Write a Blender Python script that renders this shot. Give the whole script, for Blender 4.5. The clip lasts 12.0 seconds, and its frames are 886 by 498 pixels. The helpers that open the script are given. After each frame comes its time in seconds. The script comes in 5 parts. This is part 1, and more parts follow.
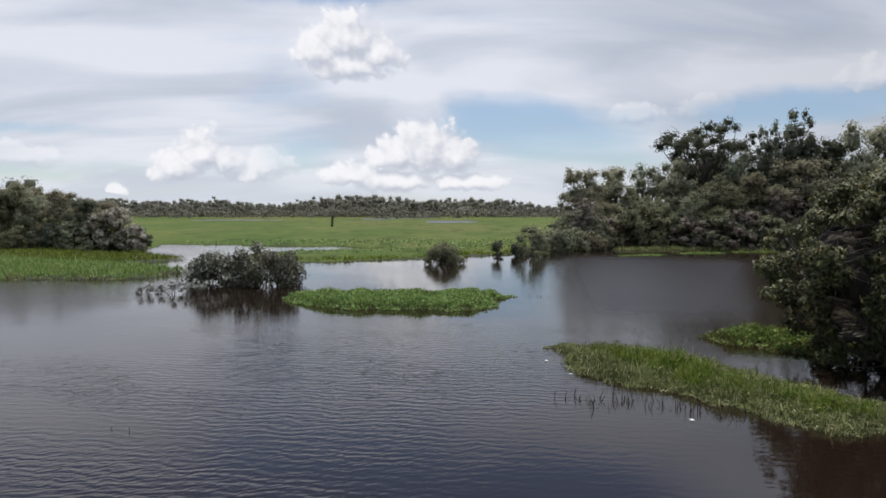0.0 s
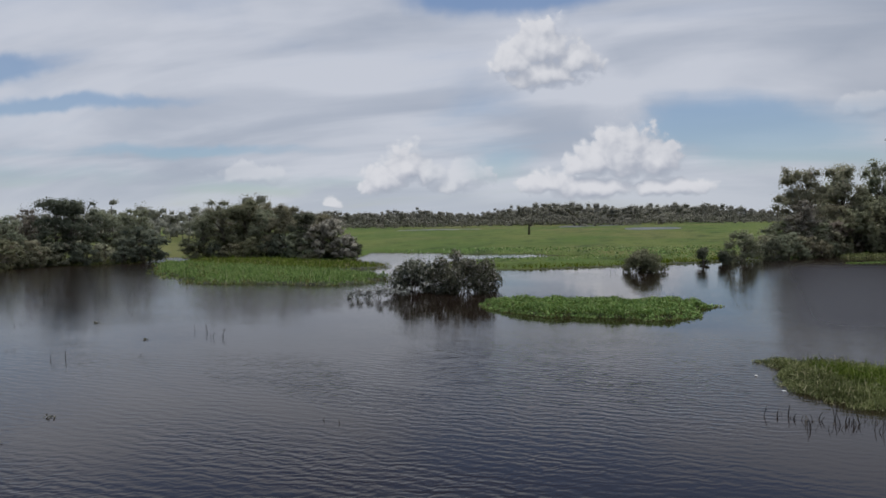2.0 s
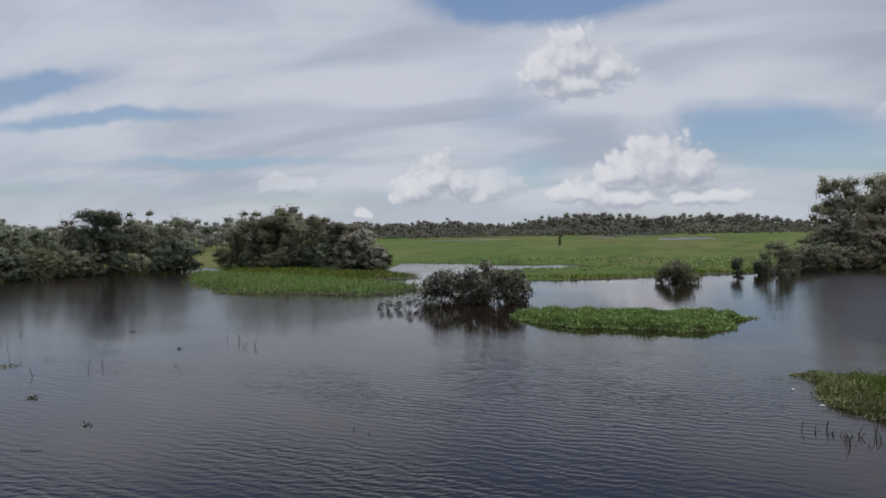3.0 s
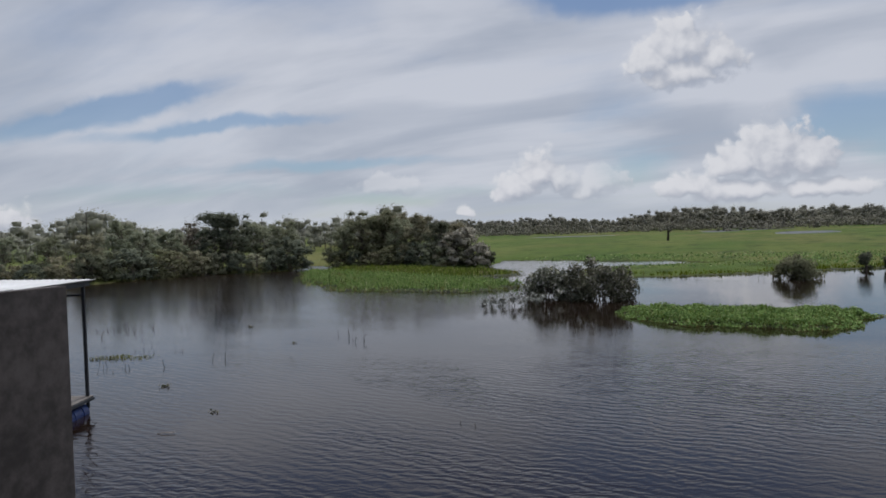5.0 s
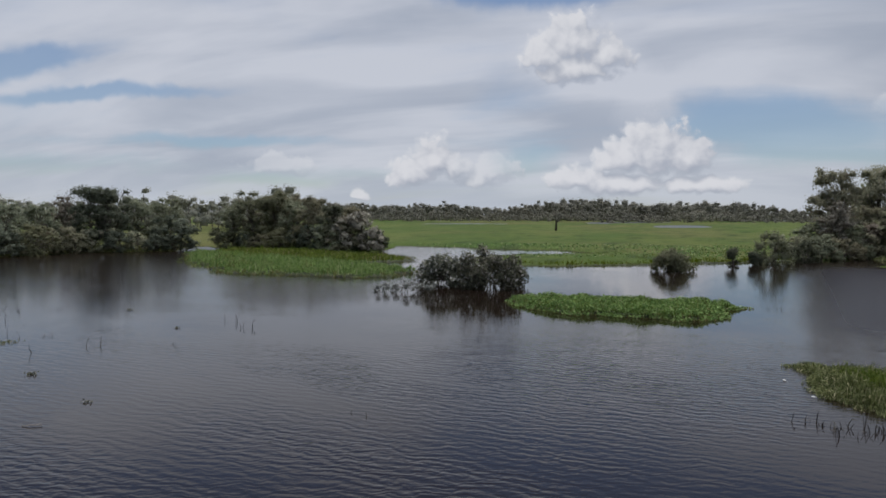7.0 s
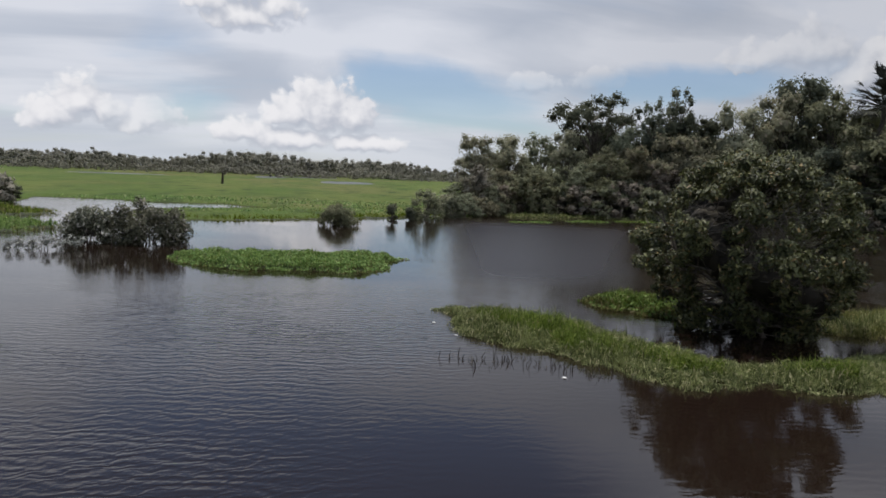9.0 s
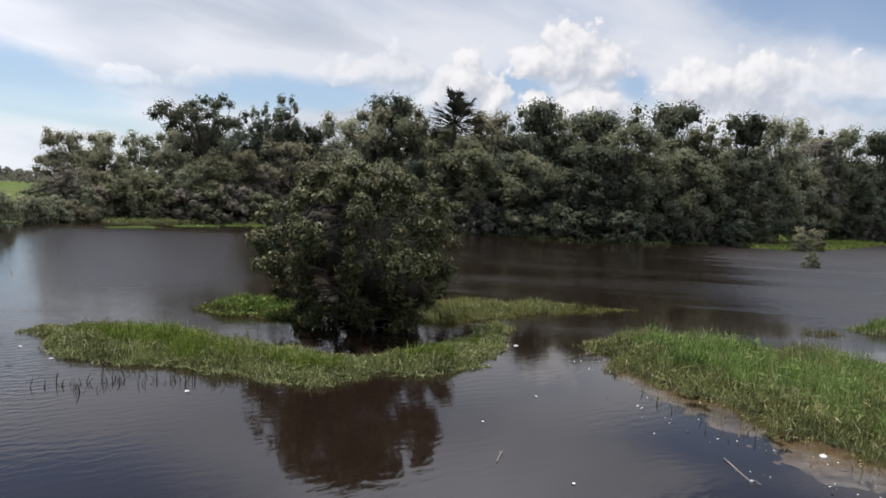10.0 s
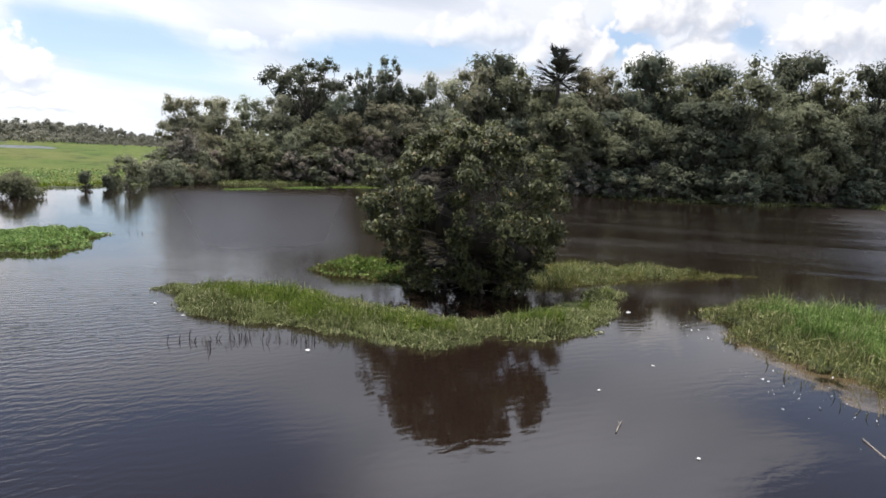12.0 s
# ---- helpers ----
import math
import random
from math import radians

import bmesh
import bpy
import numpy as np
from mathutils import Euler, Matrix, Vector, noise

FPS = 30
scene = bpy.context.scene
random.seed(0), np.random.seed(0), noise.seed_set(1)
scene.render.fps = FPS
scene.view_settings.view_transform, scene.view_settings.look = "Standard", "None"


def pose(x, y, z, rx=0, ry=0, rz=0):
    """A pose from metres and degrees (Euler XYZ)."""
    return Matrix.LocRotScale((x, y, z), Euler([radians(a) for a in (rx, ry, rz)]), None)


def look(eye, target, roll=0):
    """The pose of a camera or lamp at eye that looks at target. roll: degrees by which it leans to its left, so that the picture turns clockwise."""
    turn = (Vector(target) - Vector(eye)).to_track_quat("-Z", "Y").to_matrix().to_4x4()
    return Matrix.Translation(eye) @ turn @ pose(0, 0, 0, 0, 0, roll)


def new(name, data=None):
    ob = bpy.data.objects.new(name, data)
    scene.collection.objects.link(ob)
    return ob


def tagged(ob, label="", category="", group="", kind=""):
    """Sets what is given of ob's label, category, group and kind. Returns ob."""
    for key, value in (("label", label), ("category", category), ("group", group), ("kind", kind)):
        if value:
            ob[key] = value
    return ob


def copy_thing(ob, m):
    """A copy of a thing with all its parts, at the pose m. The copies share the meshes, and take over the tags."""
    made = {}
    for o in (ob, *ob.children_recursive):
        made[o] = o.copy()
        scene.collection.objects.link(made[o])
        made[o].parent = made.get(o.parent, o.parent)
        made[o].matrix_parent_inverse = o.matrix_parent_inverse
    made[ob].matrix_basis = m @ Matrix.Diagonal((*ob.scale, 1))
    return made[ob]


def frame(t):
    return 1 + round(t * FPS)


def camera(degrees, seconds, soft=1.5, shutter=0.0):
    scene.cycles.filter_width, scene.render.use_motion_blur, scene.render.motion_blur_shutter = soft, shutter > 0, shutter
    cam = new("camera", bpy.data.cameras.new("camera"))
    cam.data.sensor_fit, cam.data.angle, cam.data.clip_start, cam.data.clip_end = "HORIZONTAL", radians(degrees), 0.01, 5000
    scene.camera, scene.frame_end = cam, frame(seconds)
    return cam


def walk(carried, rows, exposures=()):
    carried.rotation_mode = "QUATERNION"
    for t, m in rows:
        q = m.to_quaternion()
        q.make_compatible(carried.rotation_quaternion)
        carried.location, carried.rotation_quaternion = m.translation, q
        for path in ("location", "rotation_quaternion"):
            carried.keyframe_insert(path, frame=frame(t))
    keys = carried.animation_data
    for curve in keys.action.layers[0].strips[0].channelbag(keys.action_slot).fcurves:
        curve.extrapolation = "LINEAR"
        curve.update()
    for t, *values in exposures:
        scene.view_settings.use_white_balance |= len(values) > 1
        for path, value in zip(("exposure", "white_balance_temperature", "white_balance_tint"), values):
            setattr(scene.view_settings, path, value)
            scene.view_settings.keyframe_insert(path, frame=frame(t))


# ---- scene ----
# ---------------------------------------------------------------- camera
cam = camera(64.1, 12.0, soft=1.68)
# seconds, place, yaw, pitch, roll
PATH = [
    (0.0, -0.00, -0.00, 4.20, 0.00, -3.10, -0.03),
    (0.2, 0.02, 0.01, 4.19, 4.54, -2.84, 0.11),
    (0.5, 0.04, 0.02, 4.17, 7.91, -2.23, 0.14),
    (0.7, 0.05, 0.01, 4.15, 10.20, -2.02, 0.22),
    (1.0, 0.06, -0.01, 4.14, 13.08, -1.77, 0.02),
    (1.5, 0.10, -0.04, 4.15, 15.26, -2.60, 0.40),
    (2.0, 0.13, -0.08, 4.16, 15.85, -2.31, 0.97),
    (2.5, 0.14, -0.07, 4.16, 15.97, -1.67, 1.07),
    (3.0, 0.15, -0.09, 4.17, 18.30, -1.43, 1.04),
    (5.0, 0.19, -0.28, 4.16, 26.57, -1.43, 1.82),
    (5.5, 0.23, -0.29, 4.17, 26.84, -1.60, 1.45),
    (6.0, 0.21, -0.26, 4.20, 24.22, -2.36, 0.87),
    (6.3, 0.21, -0.21, 4.21, 21.68, -2.56, 0.28),
    (6.5, 0.20, -0.19, 4.22, 20.02, -2.42, 0.27),
    (6.7, 0.15, -0.20, 4.25, 19.15, -2.46, 0.05),
    (8.3, 0.05, -0.30, 4.25, 7.01, -5.06, 0.11),
    (8.5, 0.09, -0.30, 4.25, 4.01, -5.19, -0.25),
    (8.8, 0.11, -0.30, 4.24, -1.85, -5.74, -1.29),
    (9.0, 0.11, -0.30, 4.24, -8.29, -5.95, -2.17),
    (9.3, 0.07, -0.27, 4.24, -17.46, -5.36, -2.30),
    (9.5, 0.03, -0.22, 4.24, -23.26, -4.83, -2.32),
    (9.7, -0.00, -0.14, 4.23, -30.42, -4.74, -2.62),
    (10.0, -0.05, -0.03, 4.19, -39.24, -4.18, -3.08),
    (10.2, -0.10, 0.01, 4.17, -42.43, -3.36, -3.46),
    (10.5, -0.15, 0.05, 4.15, -44.01, -2.80, -3.37),
    (10.7, -0.15, 0.08, 4.14, -44.96, -3.65, -3.46),
    (11.0, -0.14, 0.11, 4.13, -45.10, -5.75, -1.57),
    (11.3, -0.15, 0.10, 4.16, -42.88, -6.39, -1.57),
    (11.5, -0.17, 0.10, 4.20, -41.45, -5.60, -1.28),
    (11.8, -0.20, 0.17, 4.24, -35.29, -6.48, -1.90),
    (12.0, -0.23, 0.26, 4.25, -31.25, -7.76, -2.58),
]
walk(cam, [(t, pose(x, y, z, 90 + p, r, w)) for t, x, y, z, w, p, r in PATH],
     exposures=[(0.0, -0.12, 6270, 12.5), (1.0, -0.48, 6170, 12.5), (2.0, -0.57, 6110, 12.5), (6.5, -0.59, 6110, 12.5),
                (8.5, -0.46, 6230, 12.5), (9.5, -0.03, 6340, 12.5), (10.5, 0.24, 6360, 12.5), (11.0, 0.18, 6360, 12.5), (11.5, 0.44, 6360, 12.5), (12.0, 0.46, 6360, 12.5)])

# ---------------------------------------------------------------- light and sky
SUN_ELEVATION, SUN_AZIMUTH = 64.0, -16.0   # degrees above the horizon, degrees to the right of +y
sun_data = bpy.data.lights.new("sun", "SUN")
sun_data.energy, sun_data.angle, sun_data.color = 4.4, radians(0.6), (1.0, 0.95, 0.87)
sun = new("sun", sun_data)
_e, _a = radians(SUN_ELEVATION), radians(SUN_AZIMUTH)
sun.matrix_world = look((60 * math.sin(_a) * math.cos(_e), 60 * math.cos(_a) * math.cos(_e), 60 * math.sin(_e)), (0, 0, 0))


class Graph:
    """A small helper to wire node trees."""

    def __init__(self, tree):
        self.tree = tree
        self.tree.nodes.clear()

    def node(self, kind):
        return self.tree.nodes.new(kind)

    def feed(self, socket, value):
        if isinstance(value, bpy.types.NodeSocket):
            self.tree.links.new(value, socket)
        else:
            socket.default_value = value

    def math(self, op, a, b=0.0, c=0.0, clamp=False):
        n = self.node("ShaderNodeMath")
        n.operation, n.use_clamp = op, clamp
        for i, v in enumerate((a, b, c)):
            self.feed(n.inputs[i], v)
        return n.outputs[0]

    def vec(self, op, a, b=(0, 0, 0)):
        n = self.node("ShaderNodeVectorMath")
        n.operation = op
        self.feed(n.inputs[0], a)
        self.feed(n.inputs[1], b)
        return n.outputs["Value"] if op in ("DISTANCE", "LENGTH", "DOT_PRODUCT") else n.outputs[0]

    def noise(self, vector, scale, detail=4.0, rough=0.55, distortion=0.0):
        n = self.node("ShaderNodeTexNoise")
        self.feed(n.inputs["Vector"], vector)
        n.inputs["Scale"].default_value, n.inputs["Detail"].default_value = scale, detail
        n.inputs["Roughness"].default_value, n.inputs["Distortion"].default_value = rough, distortion
        return n.outputs["Fac"]

    def smooth(self, v, lo, hi, a=0.0, b=1.0):
        n = self.node("ShaderNodeMapRange")
        n.interpolation_type = "SMOOTHSTEP"
        for i, x in enumerate((v, lo, hi, a, b)):
            self.feed(n.inputs[i], x)
        return n.outputs[0]

    def mix(self, fac, a, b):
        n = self.node("ShaderNodeMix")
        n.data_type = "RGBA"
        self.feed(n.inputs["Factor"], fac)
        self.feed(n.inputs[6], (*a, 1) if isinstance(a, tuple) else a)
        self.feed(n.inputs[7], (*b, 1) if isinstance(b, tuple) else b)
        return n.outputs[2]

    def ramp(self, fac, *stops):
        n = self.node("ShaderNodeValToRGB")
        r = n.color_ramp
        while len(r.elements) < len(stops):
            r.elements.new(0.5)
        for e, (p, c) in zip(r.elements, stops):
            e.position, e.color = p, (*c, 1)
        self.feed(n.inputs[0], fac)
        return n.outputs[0]


world = bpy.data.worlds.new("sky")
scene.world = world
world.use_nodes = True
g = Graph(world.node_tree)
sky = g.node("ShaderNodeTexSky")
sky.sky_type, sky.sun_disc = "NISHITA", False
sky.sun_elevation, sky.sun_rotation = radians(SUN_ELEVATION), radians(SUN_AZIMUTH)
sky.altitude, sky.air_density, sky.dust_density, sky.ozone_density = 50, 1.0, 0.3, 3.0
way = g.node("ShaderNodeTexCoord").outputs["Generated"]
split = g.node("ShaderNodeSeparateXYZ")
g.feed(split.inputs[0], way)
dx, dy, dz = split.outputs
az = g.math("MULTIPLY", g.math("ARCTAN2", dx, dy), 57.2958)
el = g.math("MULTIPLY", g.math("ARCSINE", dz), 57.2958)
join = g.node("ShaderNodeCombineXYZ")
g.feed(join.inputs[0], az)
g.feed(join.inputs[1], el)
angles = join.outputs[0]


def wander(vector, scale, reach, detail=3.0):
    """The vector pushed about by smooth noise, at most about half of reach either way."""
    n = g.node("ShaderNodeTexNoise")
    g.feed(n.inputs["Vector"], vector)
    n.inputs["Scale"].default_value, n.inputs["Detail"].default_value = scale, detail
    return g.vec("ADD", vector, g.vec("MULTIPLY", g.vec("SUBTRACT", n.outputs["Color"], (0.5, 0.5, 0.5)), reach))


def gaps(where, items):
    """How deep the sky lies inside long tilted patches (azimuth, elevation, half length, half height, tilt, depth)."""
    top = None
    for a, e, w, h, tilt, depth in items:
        c, s = math.cos(radians(tilt)), math.sin(radians(tilt))
        away = g.vec("SUBTRACT", where, (a, e, 0))
        u, v = g.vec("DOT_PRODUCT", away, (c / w, s / w, 0)), g.vec("DOT_PRODUCT", away, (-s / h, c / h, 0))
        d = g.math("SQRT", g.math("MULTIPLY_ADD", u, u, g.math("MULTIPLY", v, v)))
        v = g.math("MULTIPLY", g.smooth(d, 1.5, 0.0), depth)
        top = v if top is None else g.math("MAXIMUM", top, v)
    return top


def lobes(where, items):
    """The height of a heap of round-topped, flat-footed lobes (azimuth, elevation, half width, half height) over the sky."""
    top = None
    for a, e, w, h in items:
        d = g.node("ShaderNodeSeparateXYZ")
        g.feed(d.inputs[0], g.vec("SUBTRACT", where, (a, e, 0)))
        v = g.math("ADD", g.math("MULTIPLY", g.math("MAXIMUM", d.outputs[1], 0.0), 1 / h), g.math("MULTIPLY", g.math("MINIMUM", d.outputs[1], 0.0), 1.6 / h))
        u = g.math("MULTIPLY", d.outputs[0], 1 / w)
        v = g.math("SUBTRACT", 1.0, g.math("SQRT", g.math("MULTIPLY_ADD", u, u, g.math("MULTIPLY", v, v))))
        top = v if top is None else g.math("MAXIMUM", top, v)
    return top


def puffs(where, scale):
    """Round billows: high in the middle of each, low along the creases."""
    n = g.node("ShaderNodeTexVoronoi")
    n.voronoi_dimensions, n.feature = "2D", "SMOOTH_F1"
    g.feed(n.inputs["Vector"], where)
    n.inputs["Scale"].default_value, n.inputs["Smoothness"].default_value = scale, 0.35
    return g.math("SUBTRACT", 0.42, n.outputs["Distance"])


# high cloud sheet, drawn out by perspective, with blue rifts
low = g.math("ADD", g.math("MAXIMUM", dz, 0.0), 0.22)
plane = g.node("ShaderNodeCombineXYZ")
g.feed(plane.inputs[0], g.math("DIVIDE", dx, low))
g.feed(plane.inputs[1], g.math("DIVIDE", dy, low))
sheet = g.noise(g.vec("MULTIPLY", plane.outputs[0], (0.55, 1.0, 1.0)), 1.2, 6.0, 0.52, 0.9)
fine = g.noise(g.vec("MULTIPLY", plane.outputs[0], (0.35, 1.3, 1.0)), 2.6, 6.0, 0.55, 0.7)
drift = wander(wander(angles, 0.16, (5.0, 1.6, 0)), 0.7, (1.6, 0.7, 0), 4.0)
RIFTS = [(-52.0, 9.3, 9.0, 1.0, 15, 1.0), (-43.0, 8.5, 9.5, 0.55, 7, 0.75), (-47.5, 11.0, 2.6, 0.8, 10, 0.6), (-36.0, 5.5, 12.0, 0.5, 2, 0.6), (-31.0, 2.8, 6.0, 0.5, 0, 0.5),
         (-46.0, 3.6, 10.0, 0.9, 0, 0.4), (6.5, 6.5, 9.0, 2.3, -8, 0.95), (11.0, 4.2, 8.0, 1.0, 0, 0.6), (27.0, 7.3, 6.5, 1.7, 3, 1.0), (44.3, 9.2, 2.4, 1.6, 0, 0.9), (54.6, 9.4, 2.2, 1.8, -15, 0.9),
         (68.0, 14.6, 12.0, 2.9, -14, 1.0), (62.0, 17.5, 8.0, 2.0, 0, 0.8), (64.0, 22.5, 8.0, 3.2, -20, 1.1), (-10.0, 17.8, 10.0, 1.9, 0, 1.3), (-11.0, 4.2, 3.5, 1.6, 0, 0.55), (-24.0, 3.2, 5.0, 0.8, 0, 0.45), (74.0, 7.5, 8.0, 0.9, -6, 0.5)]
clear = g.math("ADD", g.math("MULTIPLY", gaps(drift, RIFTS), 0.60), g.math("MULTIPLY", g.smooth(el, 16.5, 24.0, 0.0, 0.62), g.smooth(az, 34.0, 8.0, -0.15, 1.0)))
density = g.math("SUBTRACT", g.math("ADD", g.math("MULTIPLY", sheet, 0.70), g.math("MULTIPLY", fine, 0.36)), clear)
# soft banks of thicker cloud between and behind the heaps
BANKS = [(-6.0, 11.2, 6.5, 3.2, -14, 1.3), (-2.6, 8.9, 4.5, 2.6, -40, 1.3), (4.0, 12.0, 10.0, 2.2, -6, 0.7), (-26.0, 10.5, 15.0, 3.2, 6, 0.75), (-38.0, 13.5, 14.0, 2.2, 6, 0.7),
         (20.0, 10.0, 13.0, 2.2, 4, 0.9), (30.0, 10.4, 9.0, 2.4, 5, 1.0), (58.0, 9.6, 12.0, 3.0, -3, 1.0), (70.0, 9.6, 10.0, 2.0, -4, 0.8), (-18.0, 4.0, 8.0, 1.8, 0, 0.6), (-3.0, 3.6, 8.0, 2.4, 0, 0.6)]
thick = gaps(drift, BANKS)
density = g.math("MULTIPLY_ADD", thick, 0.17, density)
cover = g.smooth(density, 0.14, 0.58, g.smooth(el, 14.0, 21.0, 0.20, 0.04), 0.93)
grey = g.noise(g.vec("MULTIPLY", plane.outputs[0], (0.5, 1.1, 1.0)), 1.7, 5.0, 0.5, 0.4)
sheet_colour = g.mix(g.math("ADD", g.smooth(grey, 0.34, 0.66), g.math("MULTIPLY", thick, 0.5), clamp=True), (0.57, 0.615, 0.685), (0.87, 0.885, 0.915))
# out of view on the forest's side, the sheet is brightened to lighten water reflections
sheet_colour = g.vec("MULTIPLY", sheet_colour, g.math("ADD", 1.0, g.math("MULTIPLY", g.smooth(el, 17.0, 27.0, 0.0, 1.4), g.smooth(az, 5.0, 35.0))))
# heaped clouds low over the land
HEAPS = [(-7.7, 13.0, 2.6, 2.8), (-9.9, 12.2, 2.0, 1.6), (-5.4, 11.9, 2.4, 1.8), (-7.4, 11.2, 3.8, 1.8),
         (-1.7, 4.6, 2.7, 3.2), (0.9, 4.2, 2.0, 2.3), (-3.6, 4.2, 1.9, 2.3), (-5.0, 4.0, 1.3, 1.3), (-7.6, 2.8, 2.2, 1.2), (1.6, 2.2, 3.4, 1.0), (-4.0, 2.2, 4.0, 1.2),
         (-18.8, 4.2, 1.9, 2.1), (-20.6, 3.2, 2.0, 1.5), (-17.0, 3.6, 1.6, 1.4), (-13.9, 3.2, 2.1, 1.7), (-15.2, 2.6, 1.6, 1.0), (-31.0, 3.7, 2.6, 1.2), (-24.7, 1.4, 0.6, 0.7),
         (15.0, 7.3, 2.0, 1.1), (20.4, 7.6, 2.2, 1.2), (34.8, 9.6, 2.6, 2.1), (31.6, 9.0, 2.4, 1.6), (40.5, 9.0, 2.4, 3.0), (38.2, 7.6, 1.9, 2.0), (42.8, 7.6, 1.5, 2.2), (48.6, 11.0, 3.9, 3.1), (45.8, 10.6, 2.0, 2.0),
         (51.6, 10.6, 2.3, 2.2), (50.4, 7.4, 3.2, 2.2), (46.4, 7.2, 1.6, 1.6), (58.6, 9.0, 3.2, 2.4), (62.6, 9.4, 3.0, 2.6), (66.8, 8.6, 3.6, 2.6), (71.5, 7.8, 4.0, 1.6), (-60.0, 1.5, 4.0, 1.6)]


HEAPS = [(a, e, w * 1.22, h * 1.22) for a, e, w, h in HEAPS]


def heaps(shift):
    """The heaped clouds' large forms, and the billows on them."""
    at_ = wander(g.vec("ADD", angles, (*shift, 0)), 0.5, (1.2, 1.0, 0), 2.0)
    billows = g.math("ADD", g.math("MULTIPLY", puffs(at_, 0.55), 0.45), g.math("MULTIPLY", puffs(at_, 1.4), 0.24))
    return lobes(at_, HEAPS), g.math("ADD", billows, g.math("MULTIPLY", g.math("SUBTRACT", g.noise(at_, 1.6, 6.0, 0.6), 0.5), 0.5))


(form, curl), (form_over, curl_over) = heaps((0.0, 0.0)), heaps((-0.45, 0.8))
heap_body = g.math("ADD", form, curl)
heap_cover = g.smooth(heap_body, 0.04, 0.34)
lit = g.math("ADD", g.math("MULTIPLY", g.math("SUBTRACT", form, form_over), 0.75), g.math("MULTIPLY", g.math("SUBTRACT", curl, curl_over), 0.55))
heap_light = g.smooth(lit, -0.36, 0.40)
heap_colour = g.mix(heap_light, (0.56, 0.595, 0.66), (1.02, 1.01, 0.995))
# the far ones fade into the sheet, and all of them towards their feet
heap_cover = g.math("MULTIPLY", heap_cover, g.smooth(g.math("ADD", heap_light, g.math("MULTIPLY", heap_body, 0.8)), 0.05, 0.6, 0.35, 1.0))
faint = gaps(angles, [(-31.0, 3.6, 6.0, 3.0, 0, 0.55), (-13.9, 3.6, 2.8, 3.0, 0, 0.40), (15.0, 7.4, 5.0, 3.0, 0, 0.45), (21.0, 7.6, 5.0, 3.0, 0, 0.70), (33.0, 9.4, 5.0, 3.4, 0, 0.45), (72.0, 8.0, 8.0, 3.0, 0, 0.6)])
heap_cover = g.math("MULTIPLY", heap_cover, g.math("SUBTRACT", 1.0, faint))
# near the horizon the sheet turns to pale haze
haze = g.smooth(el, 0.0, 4.4, 0.7, 0.0)
cloud = g.mix(haze, sheet_colour, (0.74, 0.79, 0.845))
cover = g.math("MAXIMUM", cover, haze)
cloud = g.mix(heap_cover, cloud, heap_colour)
cover = g.math("MAXIMUM", cover, heap_cover)
blue_air = g.node("ShaderNodeBackground")
g.feed(blue_air.inputs[0], sky.outputs[0])
blue_air.inputs[1].default_value = 0.098
cloud = g.vec("MULTIPLY", cloud, g.smooth(az, 2.0, 30.0, 1.0, 0.82))   # thinner light on the forest's side
white_air = g.node("ShaderNodeBackground")
g.feed(white_air.inputs[0], cloud)
white_air.inputs[1].default_value = 1.0
both = g.node("ShaderNodeMixShader")
g.feed(both.inputs[0], cover)
g.feed(both.inputs[1], blue_air.outputs[0])
g.feed(both.inputs[2], white_air.outputs[0])
g.feed(g.node("ShaderNodeOutputWorld").inputs[0], both.outputs[0])


# ---------------------------------------------------------------- materials
def material(name):
    m = bpy.data.materials.new(name)
    m.use_nodes = True
    return m, Graph(m.node_tree)


def finish(gr, colour, rough=0.7, height=None, strength=0.3, distance=0.02, metal=0.0, leafy=0.0, specular=0.5, ior=1.5):
    b = gr.node("ShaderNodeBsdfPrincipled")
    gr.feed(b.inputs["Base Color"], (*colour, 1) if isinstance(colour, tuple) else colour)
    gr.feed(b.inputs["Roughness"], rough)
    b.inputs["Metallic"].default_value, b.inputs["IOR"].default_value = metal, ior
    b.inputs["Specular IOR Level"].default_value = specular
    if height is not None:
        bump = gr.node("ShaderNodeBump")
        bump.inputs["Distance"].default_value = distance
        gr.feed(bump.inputs["Strength"], strength)
        gr.feed(bump.inputs["Height"], height)
        gr.feed(b.inputs["Normal"], bump.outputs[0])
    out = b.outputs[0]
    if leafy:
        t = gr.node("ShaderNodeBsdfTranslucent")
        gr.feed(t.inputs[0], (*colour, 1) if isinstance(colour, tuple) else colour)
        m = gr.node("ShaderNodeMixShader")
        m.inputs[0].default_value = leafy
        gr.feed(m.inputs[1], out)
        gr.feed(m.inputs[2], t.outputs[0])
        out = m.outputs[0]
    gr.feed(gr.node("ShaderNodeOutputMaterial").inputs[0], out)


def place(gr):
    return gr.node("ShaderNodeNewGeometry").outputs["Position"]


